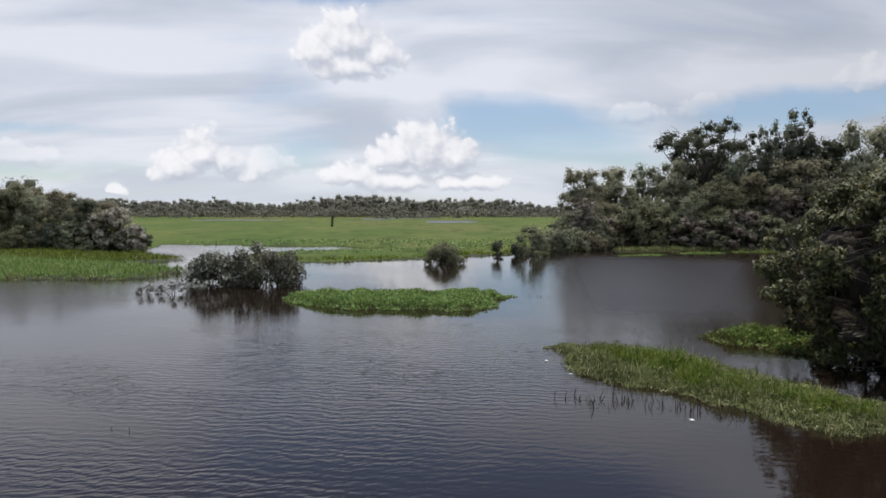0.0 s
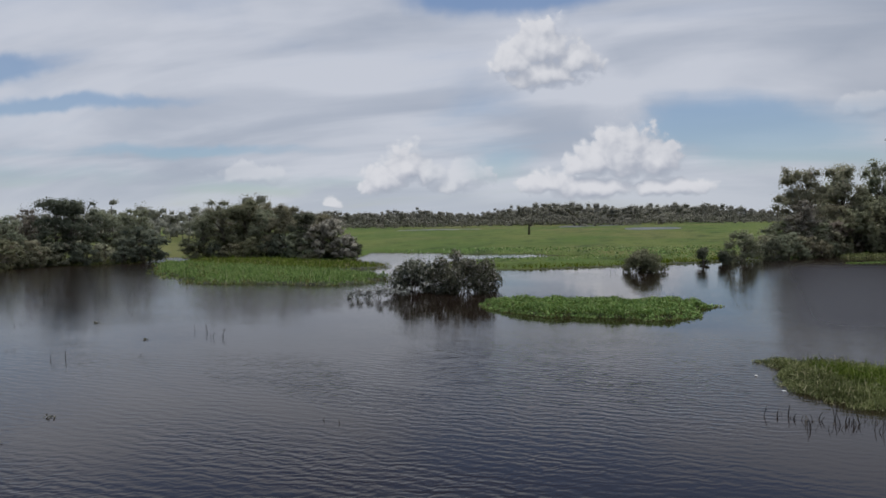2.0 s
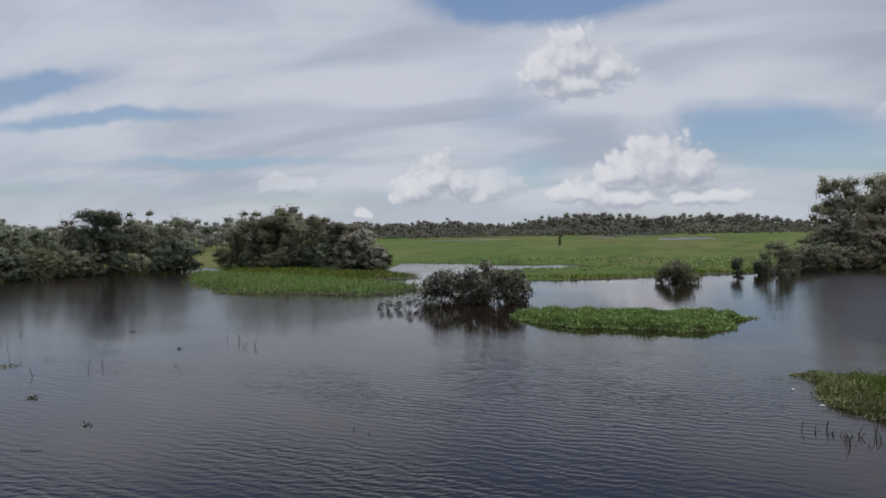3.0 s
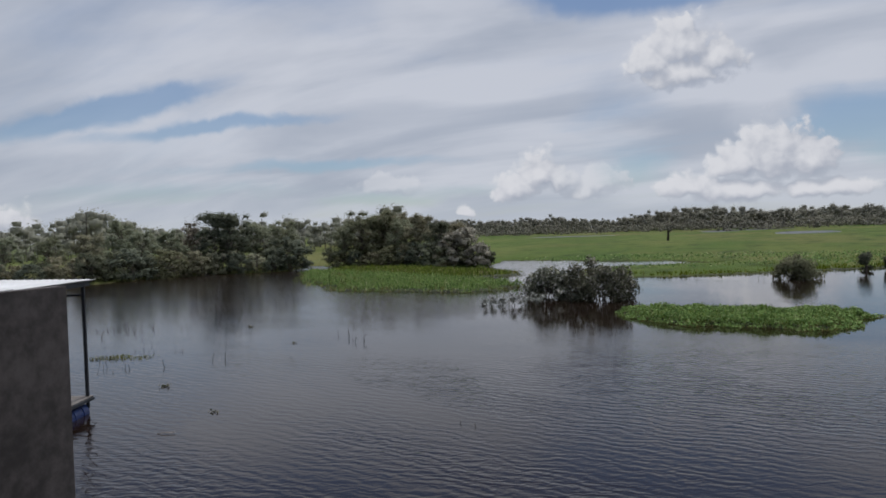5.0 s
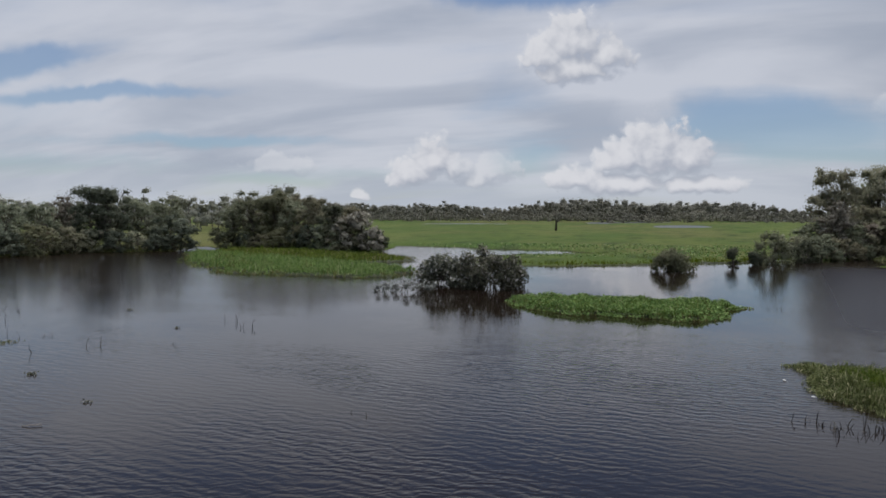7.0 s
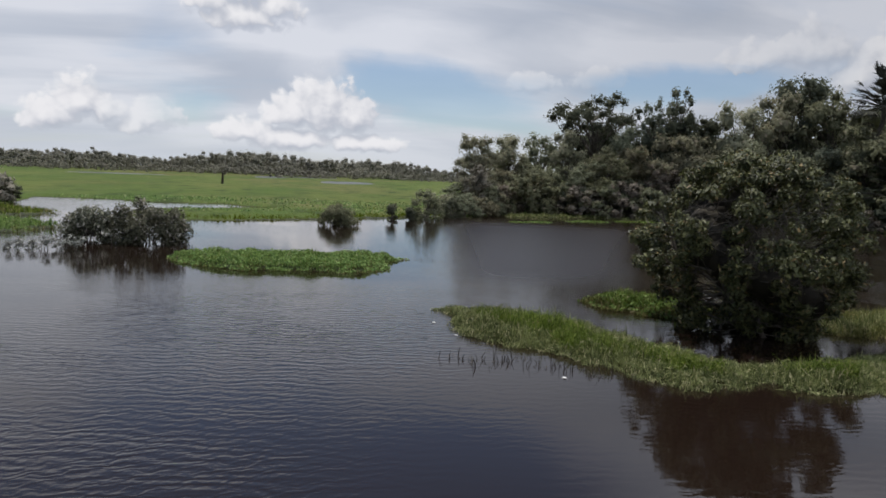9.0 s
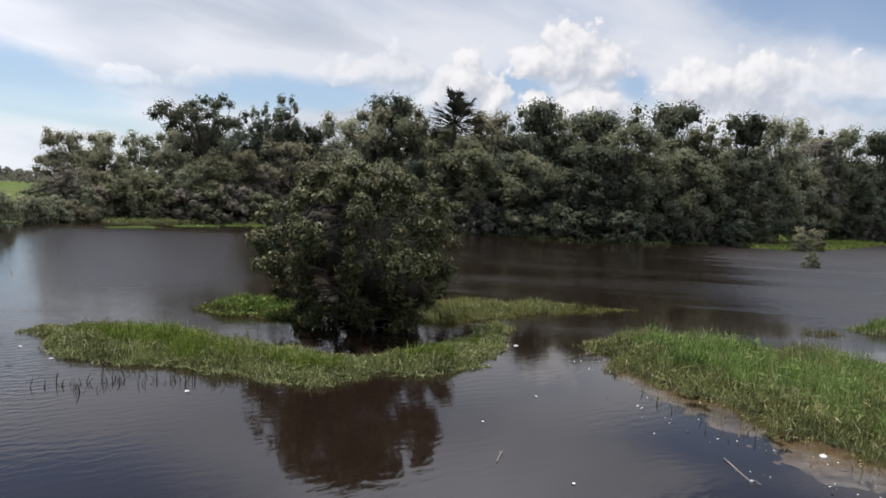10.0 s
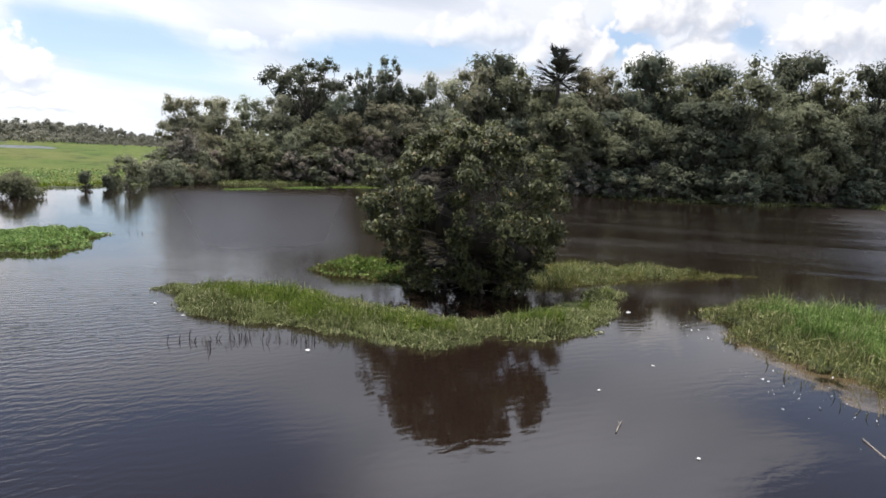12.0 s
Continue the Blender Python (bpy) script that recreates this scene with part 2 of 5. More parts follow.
def foliage(name, dark, mid, light, accent=None, share=0.06, rough=0.7, leafy=0.25, patch=0.25, sat=1.0, mottle=None, gloss=0.08):
    """Leaves: each leaf takes its own tone; broad patches and whole plants differ a little."""
    m, gr = material(name)
    geo = gr.node("ShaderNodeNewGeometry")
    tone = gr.ramp(geo.outputs["Random Per Island"], (0.0, dark), (0.55, mid), (1.0, light))
    if accent:
        tone = gr.mix(gr.smooth(geo.outputs["Random Per Island"], 1 - share, 1 - share * 0.8), tone, accent)
    if mottle:
        clump = gr.noise(geo.outputs["Position"], 1.1, 4.0, 0.65, 0.4)
        tone = gr.mix(gr.smooth(clump, 0.50, 0.68, 0.0, 0.75), tone, mottle)
        tone = gr.mix(gr.smooth(clump, 0.46, 0.32, 0.0, 0.45), tone, dark)
    broad = gr.noise(geo.outputs["Position"], patch, 3.0, 0.6)
    vary = gr.node("ShaderNodeHueSaturation")
    own = gr.node("ShaderNodeObjectInfo").outputs["Random"]
    gr.feed(vary.inputs["Hue"], gr.math("MULTIPLY_ADD", own, 0.04, 0.482))
    gr.feed(vary.inputs["Saturation"], gr.math("MULTIPLY_ADD", own, -0.25, sat))
    gr.feed(vary.inputs["Value"], gr.math("ADD", gr.math("MULTIPLY", broad, 0.9), gr.math("MULTIPLY_ADD", own, 0.5, 0.3)))
    gr.feed(vary.inputs["Color"], tone)
    finish(gr, vary.outputs[0], rough, leafy=leafy, specular=gloss)
    return m


LEAF_FOREST = foliage("forest_leaves", (0.165, 0.177, 0.098), (0.198, 0.209, 0.117), (0.240, 0.250, 0.144), (0.290, 0.262, 0.170), leafy=0.45)
LEAF_OLIVE = foliage("olive_leaves", (0.218, 0.210, 0.126), (0.258, 0.248, 0.148), (0.304, 0.290, 0.177), (0.335, 0.275, 0.190), leafy=0.45)
LEAF_DARK = foliage("dark_leaves", (0.088, 0.101, 0.064), (0.113, 0.126, 0.079), (0.146, 0.158, 0.100), leafy=0.42)
LEAF_DRY = foliage("dry_twiggy_leaves", (0.150, 0.130, 0.098), (0.212, 0.184, 0.138), (0.285, 0.250, 0.190), (0.270, 0.255, 0.200))
LEAF_BUSH = foliage("bush_leaves", (0.030, 0.034, 0.014), (0.074, 0.079, 0.033), (0.160, 0.160, 0.070), (0.250, 0.180, 0.090), 0.04, rough=0.5, patch=0.5, leafy=0.22, gloss=0.2, sat=1.2)
LEAF_SILVER = foliage("silvery_leaves", (0.060, 0.064, 0.038), (0.125, 0.126, 0.078), (0.240, 0.232, 0.150), (0.430, 0.400, 0.350), 0.10, rough=0.5)
# paler and greyer than real leaves: distance haze mixed into the colour
LEAF_FAR_HAZED = foliage("far_wood_leaves_hazed", (0.280, 0.276, 0.212), (0.298, 0.292, 0.226), (0.318, 0.310, 0.242), patch=0.02, leafy=0.5)
GRASS_GREEN = foliage("fresh_marsh_grass", (0.044, 0.074, 0.016), (0.160, 0.238, 0.052), (0.320, 0.410, 0.120), (0.460, 0.430, 0.230), 0.06, patch=0.8, leafy=0.36, gloss=0.1, sat=1.12, mottle=(0.200, 0.225, 0.080))
GRASS_OLIVE = foliage("yellowing_marsh_grass", (0.046, 0.052, 0.018), (0.165, 0.176, 0.064), (0.365, 0.360, 0.160), (0.480, 0.420, 0.250), 0.10, patch=0.8, leafy=0.36, gloss=0.1, sat=1.2, mottle=(0.205, 0.215, 0.080))
GRASS_FIELD = foliage("meadow_grass", (0.085, 0.122, 0.026), (0.130, 0.172, 0.038), (0.185, 0.225, 0.060), (0.22, 0.205, 0.09), 0.08, patch=0.1, leafy=0.35, sat=1.25)
HYACINTH = foliage("broad_water_plant_leaves", (0.085, 0.135, 0.025), (0.165, 0.232, 0.044), (0.265, 0.340, 0.080), (0.265, 0.275, 0.10), 0.05, patch=0.6, leafy=0.35, sat=1.12)
LEAF_PALM = foliage("palm_leaves", (0.030, 0.032, 0.024), (0.050, 0.052, 0.038), (0.080, 0.078, 0.058), leafy=0.1)
LEAF_PALE = foliage("pale_silver_leaves", (0.12, 0.125, 0.10), (0.21, 0.215, 0.18), (0.36, 0.36, 0.32), leafy=0.2)
# also colours the lumps that paint shade inside the large bush
STALK_AND_SHADE = foliage("dead_stalks_and_shade", (0.018, 0.014, 0.011), (0.035, 0.028, 0.020), (0.07, 0.058, 0.04), leafy=0.0)


def bark():
    m, gr = material("bark")
    p = place(gr)
    n = gr.noise(gr.vec("MULTIPLY", p, (1, 1, 0.25)), 9.0, 5.0)
    c = gr.ramp(n, (0.3, (0.045, 0.036, 0.027)), (0.7, (0.16, 0.14, 0.115)))
    finish(gr, c, 0.9, n, 0.6, 0.03)
    return m


def ground_material():
    m, gr = material("marsh_ground")
    p = place(gr)
    broad, fine_n = gr.noise(gr.vec("MULTIPLY", p, (1.0, 0.35, 1.0)), 0.045, 5.0, 0.65), gr.noise(p, 0.9, 6.0, 0.7)
    tuft = gr.noise(gr.vec("MULTIPLY", p, (1.0, 0.45, 1.0)), 0.22, 6.0, 0.65)
    c = gr.mix(gr.smooth(broad, 0.36, 0.62), (0.058, 0.096, 0.018), (0.100, 0.126, 0.030))
    stripes = gr.noise(gr.vec("MULTIPLY", p, (1.0, 0.5, 1.0)), 0.016, 5.0, 0.62, 0.5)
    c = gr.mix(gr.smooth(stripes, 0.46, 0.60, 0.0, 0.8), c, (0.128, 0.122, 0.042))
    c = gr.mix(gr.smooth(tuft, 0.48, 0.66, 0.0, 0.85), c, (0.036, 0.056, 0.014))
    c = gr.mix(gr.smooth(fine_n, 0.6, 0.75, 0.0, 0.5), c, (0.20, 0.19, 0.075))
    z = gr.node("ShaderNodeSeparateXYZ")
    gr.feed(z.inputs[0], p)
    c = gr.mix(gr.smooth(z.outputs[2], 0.10, -0.05), c, (0.045, 0.032, 0.020))
    finish(gr, c, 0.95, gr.math("ADD", fine_n, tuft), 0.8, 0.35, specular=0.1)
    return m


def water_material():
    """Dark flood water: wind ripples about 0.4 m long over finer ones, strong in the gusts, faint in the lee of plants and shores."""
    m, gr = material("dark_river_water")
    p = place(gr)
    xs = gr.node("ShaderNodeSeparateXYZ")
    gr.feed(xs.inputs[0], p)
    x, y = xs.outputs[0], xs.outputs[1]
    r = gr.vec("LENGTH", p)

    def turned(angle, vector=p):
        n = gr.node("ShaderNodeVectorRotate")
        n.rotation_type = "Z_AXIS"
        gr.feed(n.inputs["Vector"], vector)
        n.inputs["Angle"].default_value = radians(angle)
        return n.outputs[0]

    def ripple(turn, length, warp, fine):
        """Long, broken crests, the given metres apart."""
        w = gr.node("ShaderNodeTexWave")
        w.wave_type, w.bands_direction, w.wave_profile = "BANDS", "Y", "SIN"
        gr.feed(w.inputs["Vector"], turned(turn))
        w.inputs["Scale"].default_value, w.inputs["Distortion"].default_value = 0.314 / length, warp
        w.inputs["Detail"].default_value, w.inputs["Detail Scale"].default_value, w.inputs["Detail Roughness"].default_value = 2.0, fine, 0.6
        return w.outputs["Fac"]

    along = gr.vec("MULTIPLY", turned(10), (0.45, 1.0, 1.0))
    chop = gr.noise(along, 6.0, 4.0, 0.62, 0.4)
    slow = gr.noise(along, 0.9, 2.0, 0.5)
    swell = gr.math("ADD", gr.math("MULTIPLY", ripple(7, 0.30, 9.0, 0.9), 0.34), gr.math("MULTIPLY", ripple(-18, 0.19, 11.0, 1.4), 0.20))
    h = gr.math("ADD", swell, gr.math("ADD", gr.math("MULTIPLY", chop, 0.75), gr.math("MULTIPLY", slow, 0.6)))
    gust = gr.noise(gr.vec("MULTIPLY", turned(14), (0.4, 1.0, 1.0)), 0.085, 4.0, 0.6, 0.5)
    streak = gr.noise(gr.vec("MULTIPLY", turned(46), (0.14, 1.0, 1.0)), 0.20, 4.0, 0.65, 0.5)
    # the open river is ruffled; the bush and its grass shelter the water before them
    sheltered = gr.smooth(gr.vec("DISTANCE", p, (10.0, 9.0, 0)), 13.5, 8.0)
    cove = gr.smooth(gr.vec("DISTANCE", p, (29.0, 5.0, 0)), 9.0, 5.0)
    near = gr.smooth(r, 30.0, 15.0)
    wind = gr.math("MULTIPLY_ADD", near, 0.52, 0.10)
    wind = gr.math("MULTIPLY", wind, gr.smooth(gust, 0.38, 0.60, 0.25, 1.3))
    reach = gr.math("MULTIPLY", gr.smooth(gr.math("MULTIPLY_ADD", y, -0.62, x), 1.0, 7.0), gr.math("MULTIPLY", gr.smooth(r, 21.0, 26.0), gr.smooth(gr.math("MULTIPLY_ADD", x, -0.45, r), 56.0, 38.0)))
    wind = gr.math("ADD", wind, gr.math("MULTIPLY", reach, gr.smooth(streak, 0.40, 0.64, 0.03, 0.40)))
    # a breeze comes through the gap between the meadow and the forest
    breeze = gr.math("MULTIPLY", gr.smooth(y, 21.0, 32.0), gr.math("MULTIPLY", gr.smooth(gr.math("MULTIPLY_ADD", y, -0.16, x), -2.0, 3.0), gr.smooth(gr.math("MULTIPLY_ADD", y, -0.45, x), 2.0, -3.0)))
    breeze = gr.math("MULTIPLY", breeze, gr.smooth(r, 76.0, 60.0))
    wind = gr.math("ADD", wind, gr.math("MULTIPLY", breeze, 0.42))
    west = gr.math("MULTIPLY", gr.smooth(gr.math("MULTIPLY_ADD", y, 0.30, x), 0.0, -8.0), gr.smooth(r, 24.0, 36.0))
    wind = gr.math("ADD", wind, gr.math("MULTIPLY", west, gr.smooth(gust, 0.40, 0.58, 0.08, 0.24)))
    upstream = gr.math("MULTIPLY", gr.smooth(gr.math("MULTIPLY_ADD", y, -1.5, x), 2.0, 16.0), gr.smooth(r, 24.0, 34.0))
    wind = gr.math("ADD", wind, gr.math("MULTIPLY", upstream, 0.30))
    wind = gr.math("MULTIPLY", wind, gr.math("SUBTRACT", 1.0, gr.math("MULTIPLY", gr.math("MAXIMUM", sheltered, cove), 0.88)))
    wind = gr.math("ADD", wind, gr.smooth(r, 130.0, 170.0, 0.0, 0.3))
    # past the reach of the eye the ripples melt into gloss
    rough = gr.math("ADD", gr.smooth(r, 30.0, 90.0, 0.025, 0.07), gr.math("ADD", gr.smooth(r, 130.0, 170.0, 0.0, 0.22), gr.math("ADD", gr.math("MULTIPLY", reach, gr.smooth(streak, 0.46, 0.60, 0.0, 0.13)), gr.math("MULTIPLY_ADD", west, 0.08, gr.math("MULTIPLY", gr.math("MAXIMUM", breeze, upstream), 0.30)))))
    finish(gr, (0.012, 0.0072, 0.005), rough, h, wind, 0.024, ior=1.333)
    return m


def plain(name, a, b, scale, rough=0.7, bump=0.3, metal=0.0, stretch=(1, 1, 1), distance=0.01):
    m, gr = material(name)
    p = gr.vec("MULTIPLY", place(gr), stretch)
    n, big = gr.noise(p, scale, 6.0, 0.65), gr.noise(p, scale * 0.13, 3.0, 0.6)
    c = gr.mix(gr.smooth(gr.math("ADD", gr.math("MULTIPLY", n, 0.5), gr.math("MULTIPLY", big, 0.5)), 0.35, 0.65), a, b)
    finish(gr, c, rough, n, bump, distance, metal)
    return m


BARK = bark()
GROUND = ground_material()
WATER = water_material()
MUD = plain("wet_mud", (0.030, 0.019, 0.010), (0.092, 0.060, 0.031), 5.0, 0.08, 0.5, distance=0.03)
PEAT = plain("root_peat", (0.022, 0.026, 0.009), (0.055, 0.068, 0.022), 6.0, 0.9, 0.6, distance=0.04)
CONCRETE = plain("weathered_concrete_render", (0.046, 0.038, 0.033), (0.118, 0.099, 0.088), 5.0, 0.9, 0.35)
ROOF_SHEET = plain("whitewashed_roof_sheet", (0.52, 0.52, 0.50), (0.74, 0.74, 0.72), 2.0, 0.5, 0.1)
DARK_STEEL = plain("dark_painted_steel", (0.012, 0.014, 0.018), (0.03, 0.034, 0.04), 12.0, 0.5, 0.1)
BOARD = plain("grey_deck_boards", (0.10, 0.09, 0.08), (0.22, 0.20, 0.18), 8.0, 0.85, 0.4, stretch=(1, 0.15, 1))
BLUE_DRUM = plain("blue_plastic", (0.006, 0.018, 0.085), (0.012, 0.032, 0.14), 6.0, 0.4, 0.05)
LITTER = plain("pale_litter", (0.45, 0.44, 0.41), (0.75, 0.74, 0.70), 9.0, 0.6, 0.1)
DRIFTWOOD = plain("bleached_driftwood", (0.16, 0.13, 0.10), (0.36, 0.31, 0.26), 9.0, 0.85, 0.4)


# ---------------------------------------------------------------- mesh helpers
def mesh_of(name, verts, faces, mat, smooth=False, normals=None):
    """A mesh from arrays of points and of equal-sized faces; leaves may share the normals of their clump."""
    verts, faces = np.asarray(verts, np.float32), np.asarray(faces, np.int32)
    me = bpy.data.meshes.new(name)
    me.vertices.add(len(verts))
    me.vertices.foreach_set("co", verts.ravel())
    n, k = faces.shape
    me.loops.add(n * k)
    me.loops.foreach_set("vertex_index", faces.ravel())
    me.polygons.add(n)
    me.polygons.foreach_set("loop_start", np.arange(n, dtype=np.int32) * k)
    if smooth:
        me.polygons.foreach_set("use_smooth", np.ones(n, bool))
    me.update(calc_edges=True)
    if normals is not None:
        me.normals_split_custom_set_from_vertices([tuple(v) for v in np.asarray(normals, float)])
    me.materials.append(mat)
    return me


def leafage(name, made, mat):
    v, f, n = made
    return mesh_of(name, v, f, mat, True, n)


def part(name, bm, mat, parent, label=""):
    """Links a bmesh, or a finished mesh, as one mesh object under a thing."""
    if isinstance(bm, bmesh.types.BMesh):
        me = bpy.data.meshes.new(name)
        bm.to_mesh(me)
        bm.free()
        me.materials.append(mat)
    else:
        me = bm
    ob = new(name, me)
    ob.parent = parent
    return tagged(ob, label)


def thing(name, label, category, at=(0, 0, 0), turn=0.0, group="", kind=""):
    ob = new(name)
    ob.empty_display_size = 0.2
    ob.matrix_world = pose(*at, 0, 0, turn)
    return tagged(ob, label, category, group, kind)


def box(bm, lo, hi, bevel=0.0):
    m = Matrix.LocRotScale([(a + b) / 2 for a, b in zip(lo, hi)], None, [b - a for a, b in zip(lo, hi)])
    made = bmesh.ops.create_cube(bm, size=1, matrix=m)["verts"]
    if bevel:
        edges = list({e for v in made for e in v.link_edges})
        bmesh.ops.bevel(bm, geom=edges, offset=bevel, segments=2, affect="EDGES")
    return bm


def unit(a):
    return a / np.maximum(np.linalg.norm(a, axis=-1, keepdims=True), 1e-9)


def tubes(paths, sides=6):
    """Points and quads of tapered tubes; each path is a list of (x, y, z, radius)."""
    vs, fs, base = [], [], 0
    turn = np.linspace(0, 2 * np.pi, sides, endpoint=False)
    for p in paths:
        p = np.asarray(p, float)
        c, r = p[:, :3], p[:, 3]
        d = unit(np.gradient(c, axis=0))
        side = unit(np.cross(d, (0.31, 0.17, 0.93)) + 1e-6)
        up = np.cross(d, side)
        ring = c[:, None] + r[:, None, None] * (np.cos(turn)[None, :, None] * side[:, None] + np.sin(turn)[None, :, None] * up[:, None])
        vs.append(ring.reshape(-1, 3))
        for i in range(len(p) - 1):
            for j in range(sides):
                a, b = base + i * sides + j, base + i * sides + (j + 1) % sides
                fs.append((a, b, b + sides, a + sides))
        base += len(p) * sides
    return np.concatenate(vs), np.array(fs)


def limb(a, b, r0, r1, rng, sag=0.1, steps=5):
    """A bent, tapering limb from a to b."""
    a, b = np.asarray(a, float), np.asarray(b, float)
    t = np.linspace(0, 1, steps)[:, None]
    bend = rng.normal(0, 1, 3) * sag * np.linalg.norm(b - a)
    c = a + (b - a) * t + bend * np.sin(np.pi * t) + rng.normal(0, 0.02, (steps, 3)) * np.linalg.norm(b - a) * (t * (1 - t) * 4)
    return np.c_[c, r0 + (r1 - r0) * t[:, 0]]


def leaf_quads(pos, normal, size, rng, slim=0.5, fold=0.15):
    """Pointed, slightly folded leaves: one four-cornered face each."""
    n = len(pos)
    normal = unit(normal)
    along = unit(np.cross(normal, rng.normal(0, 1, (n, 3))))
    across = np.cross(normal, along)
    s = np.broadcast_to(np.asarray(size, float), (n,))[:, None]
    v = np.empty((n, 4, 3))
    v[:, 0] = pos - along * s * 0.5
    v[:, 1] = pos + across * s * slim * 0.5 + normal * s * fold
    v[:, 2] = pos + along * s * 0.5 - normal * s * fold * 0.6
    v[:, 3] = pos - across * s * slim * 0.5 + normal * s * fold
    return v.reshape(-1, 3), np.arange(4 * n).reshape(n, 4)[:, ::-1]


def lobe_leaves(centres, radii, count, size, rng, flat=0.8, up=0.35, slim=0.55, scatter=0.8, within=1.6, lift=0.3, hollow=0.5):
    """Leaves through round lobes, thinning out unevenly, so that the outline stays ragged; they face out of the lobe and of the whole crown."""
    centres, radii = np.asarray(centres, float), np.asarray(radii, float)
    weight = radii ** 2 / np.sum(radii ** 2)
    which = rng.choice(len(radii), count, p=weight)
    d = rng.normal(0, 1, (count, 3))
    d[:, 2] += up
    d = unit(d)
    twigs = unit(rng.normal(0, 1, (len(radii), 11, 3)))
    reach = np.max(np.einsum("nk,nmk->nm", d, twigs[which]), axis=1)
    r = radii[which] * (0.62 + 0.46 * np.clip((reach - 0.55) / 0.45, 0, 1)) * (hollow + (1 - hollow) * rng.random(count)) ** 0.6 * (1 + rng.normal(0, 0.10, count))
    inner = rng.random(count) < 0.15
    r *= np.where(inner, rng.uniform(0.25, 0.85, count), 1.0)
    pos = centres[which] + d * r[:, None] * np.array([1, 1, flat])
    nrm = unit(d + np.array([0, 0, 0.35]) + rng.normal(0, scatter * 0.5, (count, 3)))
    v, f = leaf_quads(pos, nrm, size * rng.uniform(0.55, 1.35, count) * np.where(inner, within, 1.0), rng, slim)
    whole = unit(pos - centres.mean(0)) if len(radii) < 400 else d
    soft = unit(0.35 * d + 0.6 * whole + np.array([0, 0, lift]) + 0.6 * nrm + rng.normal(0, 0.3 * scatter, (count, 3)))
    return v, f, np.repeat(soft, 4, axis=0)


def cores(centres, radii, rng, part_of=0.74, flat=0.8, fine=False):
    """Knobbly hearts that fill the lobes against see-through; in the large bush, dark stand-ins for shade."""
    bm = bmesh.new()
    bmesh.ops.create_cube(bm, size=1.1547)
    if fine:
        bmesh.ops.subdivide_edges(bm, edges=bm.edges[:], cuts=1, use_grid_fill=True)
    base = unit(np.array([v.co[:] for v in bm.verts]))
    quads = np.array([[v.index for v in f.verts] for f in bm.faces])
    bm.free()
    n, m = len(radii), len(base)
    rough = rng.uniform(0.75, 1.2, (n, m, 1))
    v = np.asarray(centres, float)[:, None] + base[None] * rough * (np.asarray(radii, float) * part_of)[:, None, None] * np.array([1, 1, flat])
    f = quads[None] + (np.arange(n) * m)[:, None, None]
    return v.reshape(-1, 3), f.reshape(-1, 4), np.tile(base, (n, 1))


def blend(*sets):
    """Joins sets of points and faces."""
    vs, fs, base = [], [], 0
    for v, f in sets:
        vs.append(v)
        fs.append(f + base)
        base += len(v)
    return np.concatenate(vs), np.concatenate(fs)


# ---------------------------------------------------------------- trees
def woody(name, label, category, centres, radii, mat, leaves, size, seed, trunks=1, girth=0.16, flat=0.8, up=0.35, slim=0.55,
          bare=0, group="", fork=0.3, scatter=0.8, within=1.6):
    """A plant with trunk, limbs to each lobe and a crown of single leaves, standing at the origin."""
    rng = np.random.default_rng(seed)
    centres, radii = np.asarray(centres, float), np.asarray(radii, float)
    ob = thing(name, label, category, group=group)
    paths = []
    mid = centres.mean(0)
    feet = [np.array([rng.normal(0, 0.06 * trunks), rng.normal(0, 0.06 * trunks), -0.25]) if trunks > 1 else np.array([0, 0, -0.25]) for _ in range(trunks)]
    heads = []
    for f in feet:
        head = np.array([mid[0] * 0.5 + rng.normal(0, 0.12) * (trunks - 1), mid[1] * 0.5 + rng.normal(0, 0.12) * (trunks - 1), centres[:, 2].max() * (0.55 + fork * 0.5)])
        paths.append(limb(f, head, girth, girth * 0.45, rng, 0.05, 7))
        heads.append(paths[-1])
    for c, r in zip(centres, radii):
        h = heads[rng.integers(len(heads))]
        k = int(np.clip(np.searchsorted(h[:, 2], c[2] * 0.55), 1, len(h) - 1))
        paths.append(limb(h[k, :3], c, h[k, 3] * 0.6, girth * 0.12, rng, 0.12, 3 if group else 5))
        for _ in range(0 if group else 2):
            e = c + unit(rng.normal(0, 1, 3)) * r * 0.85
            paths.append(limb(c, e, girth * 0.12, girth * 0.04, rng, 0.1, 3))
    for _ in range(bare):
        c = centres[rng.integers(len(centres))]
        e = c + unit(rng.normal(0, 1, 3) + np.array([0, 0, 0.7])) * radii.max() * 1.5
        paths.append(limb(c, e, girth * 0.12, girth * 0.03, rng, 0.15, 4))
    part("trunk", mesh_of("trunk", *tubes(paths, 3 if group else 6), BARK, True), BARK, ob, "bark-covered trunk and limbs")
    made = lobe_leaves(centres, radii, leaves, size, rng, flat, up, slim, scatter, within)
    if group:
        heart = cores(centres, radii, rng, 0.5, flat)
        made = (*blend(made[:2], heart[:2]), np.concatenate([made[2], heart[2]]))
    part("crown", leafage("crown", made, mat), mat, ob)
    return ob


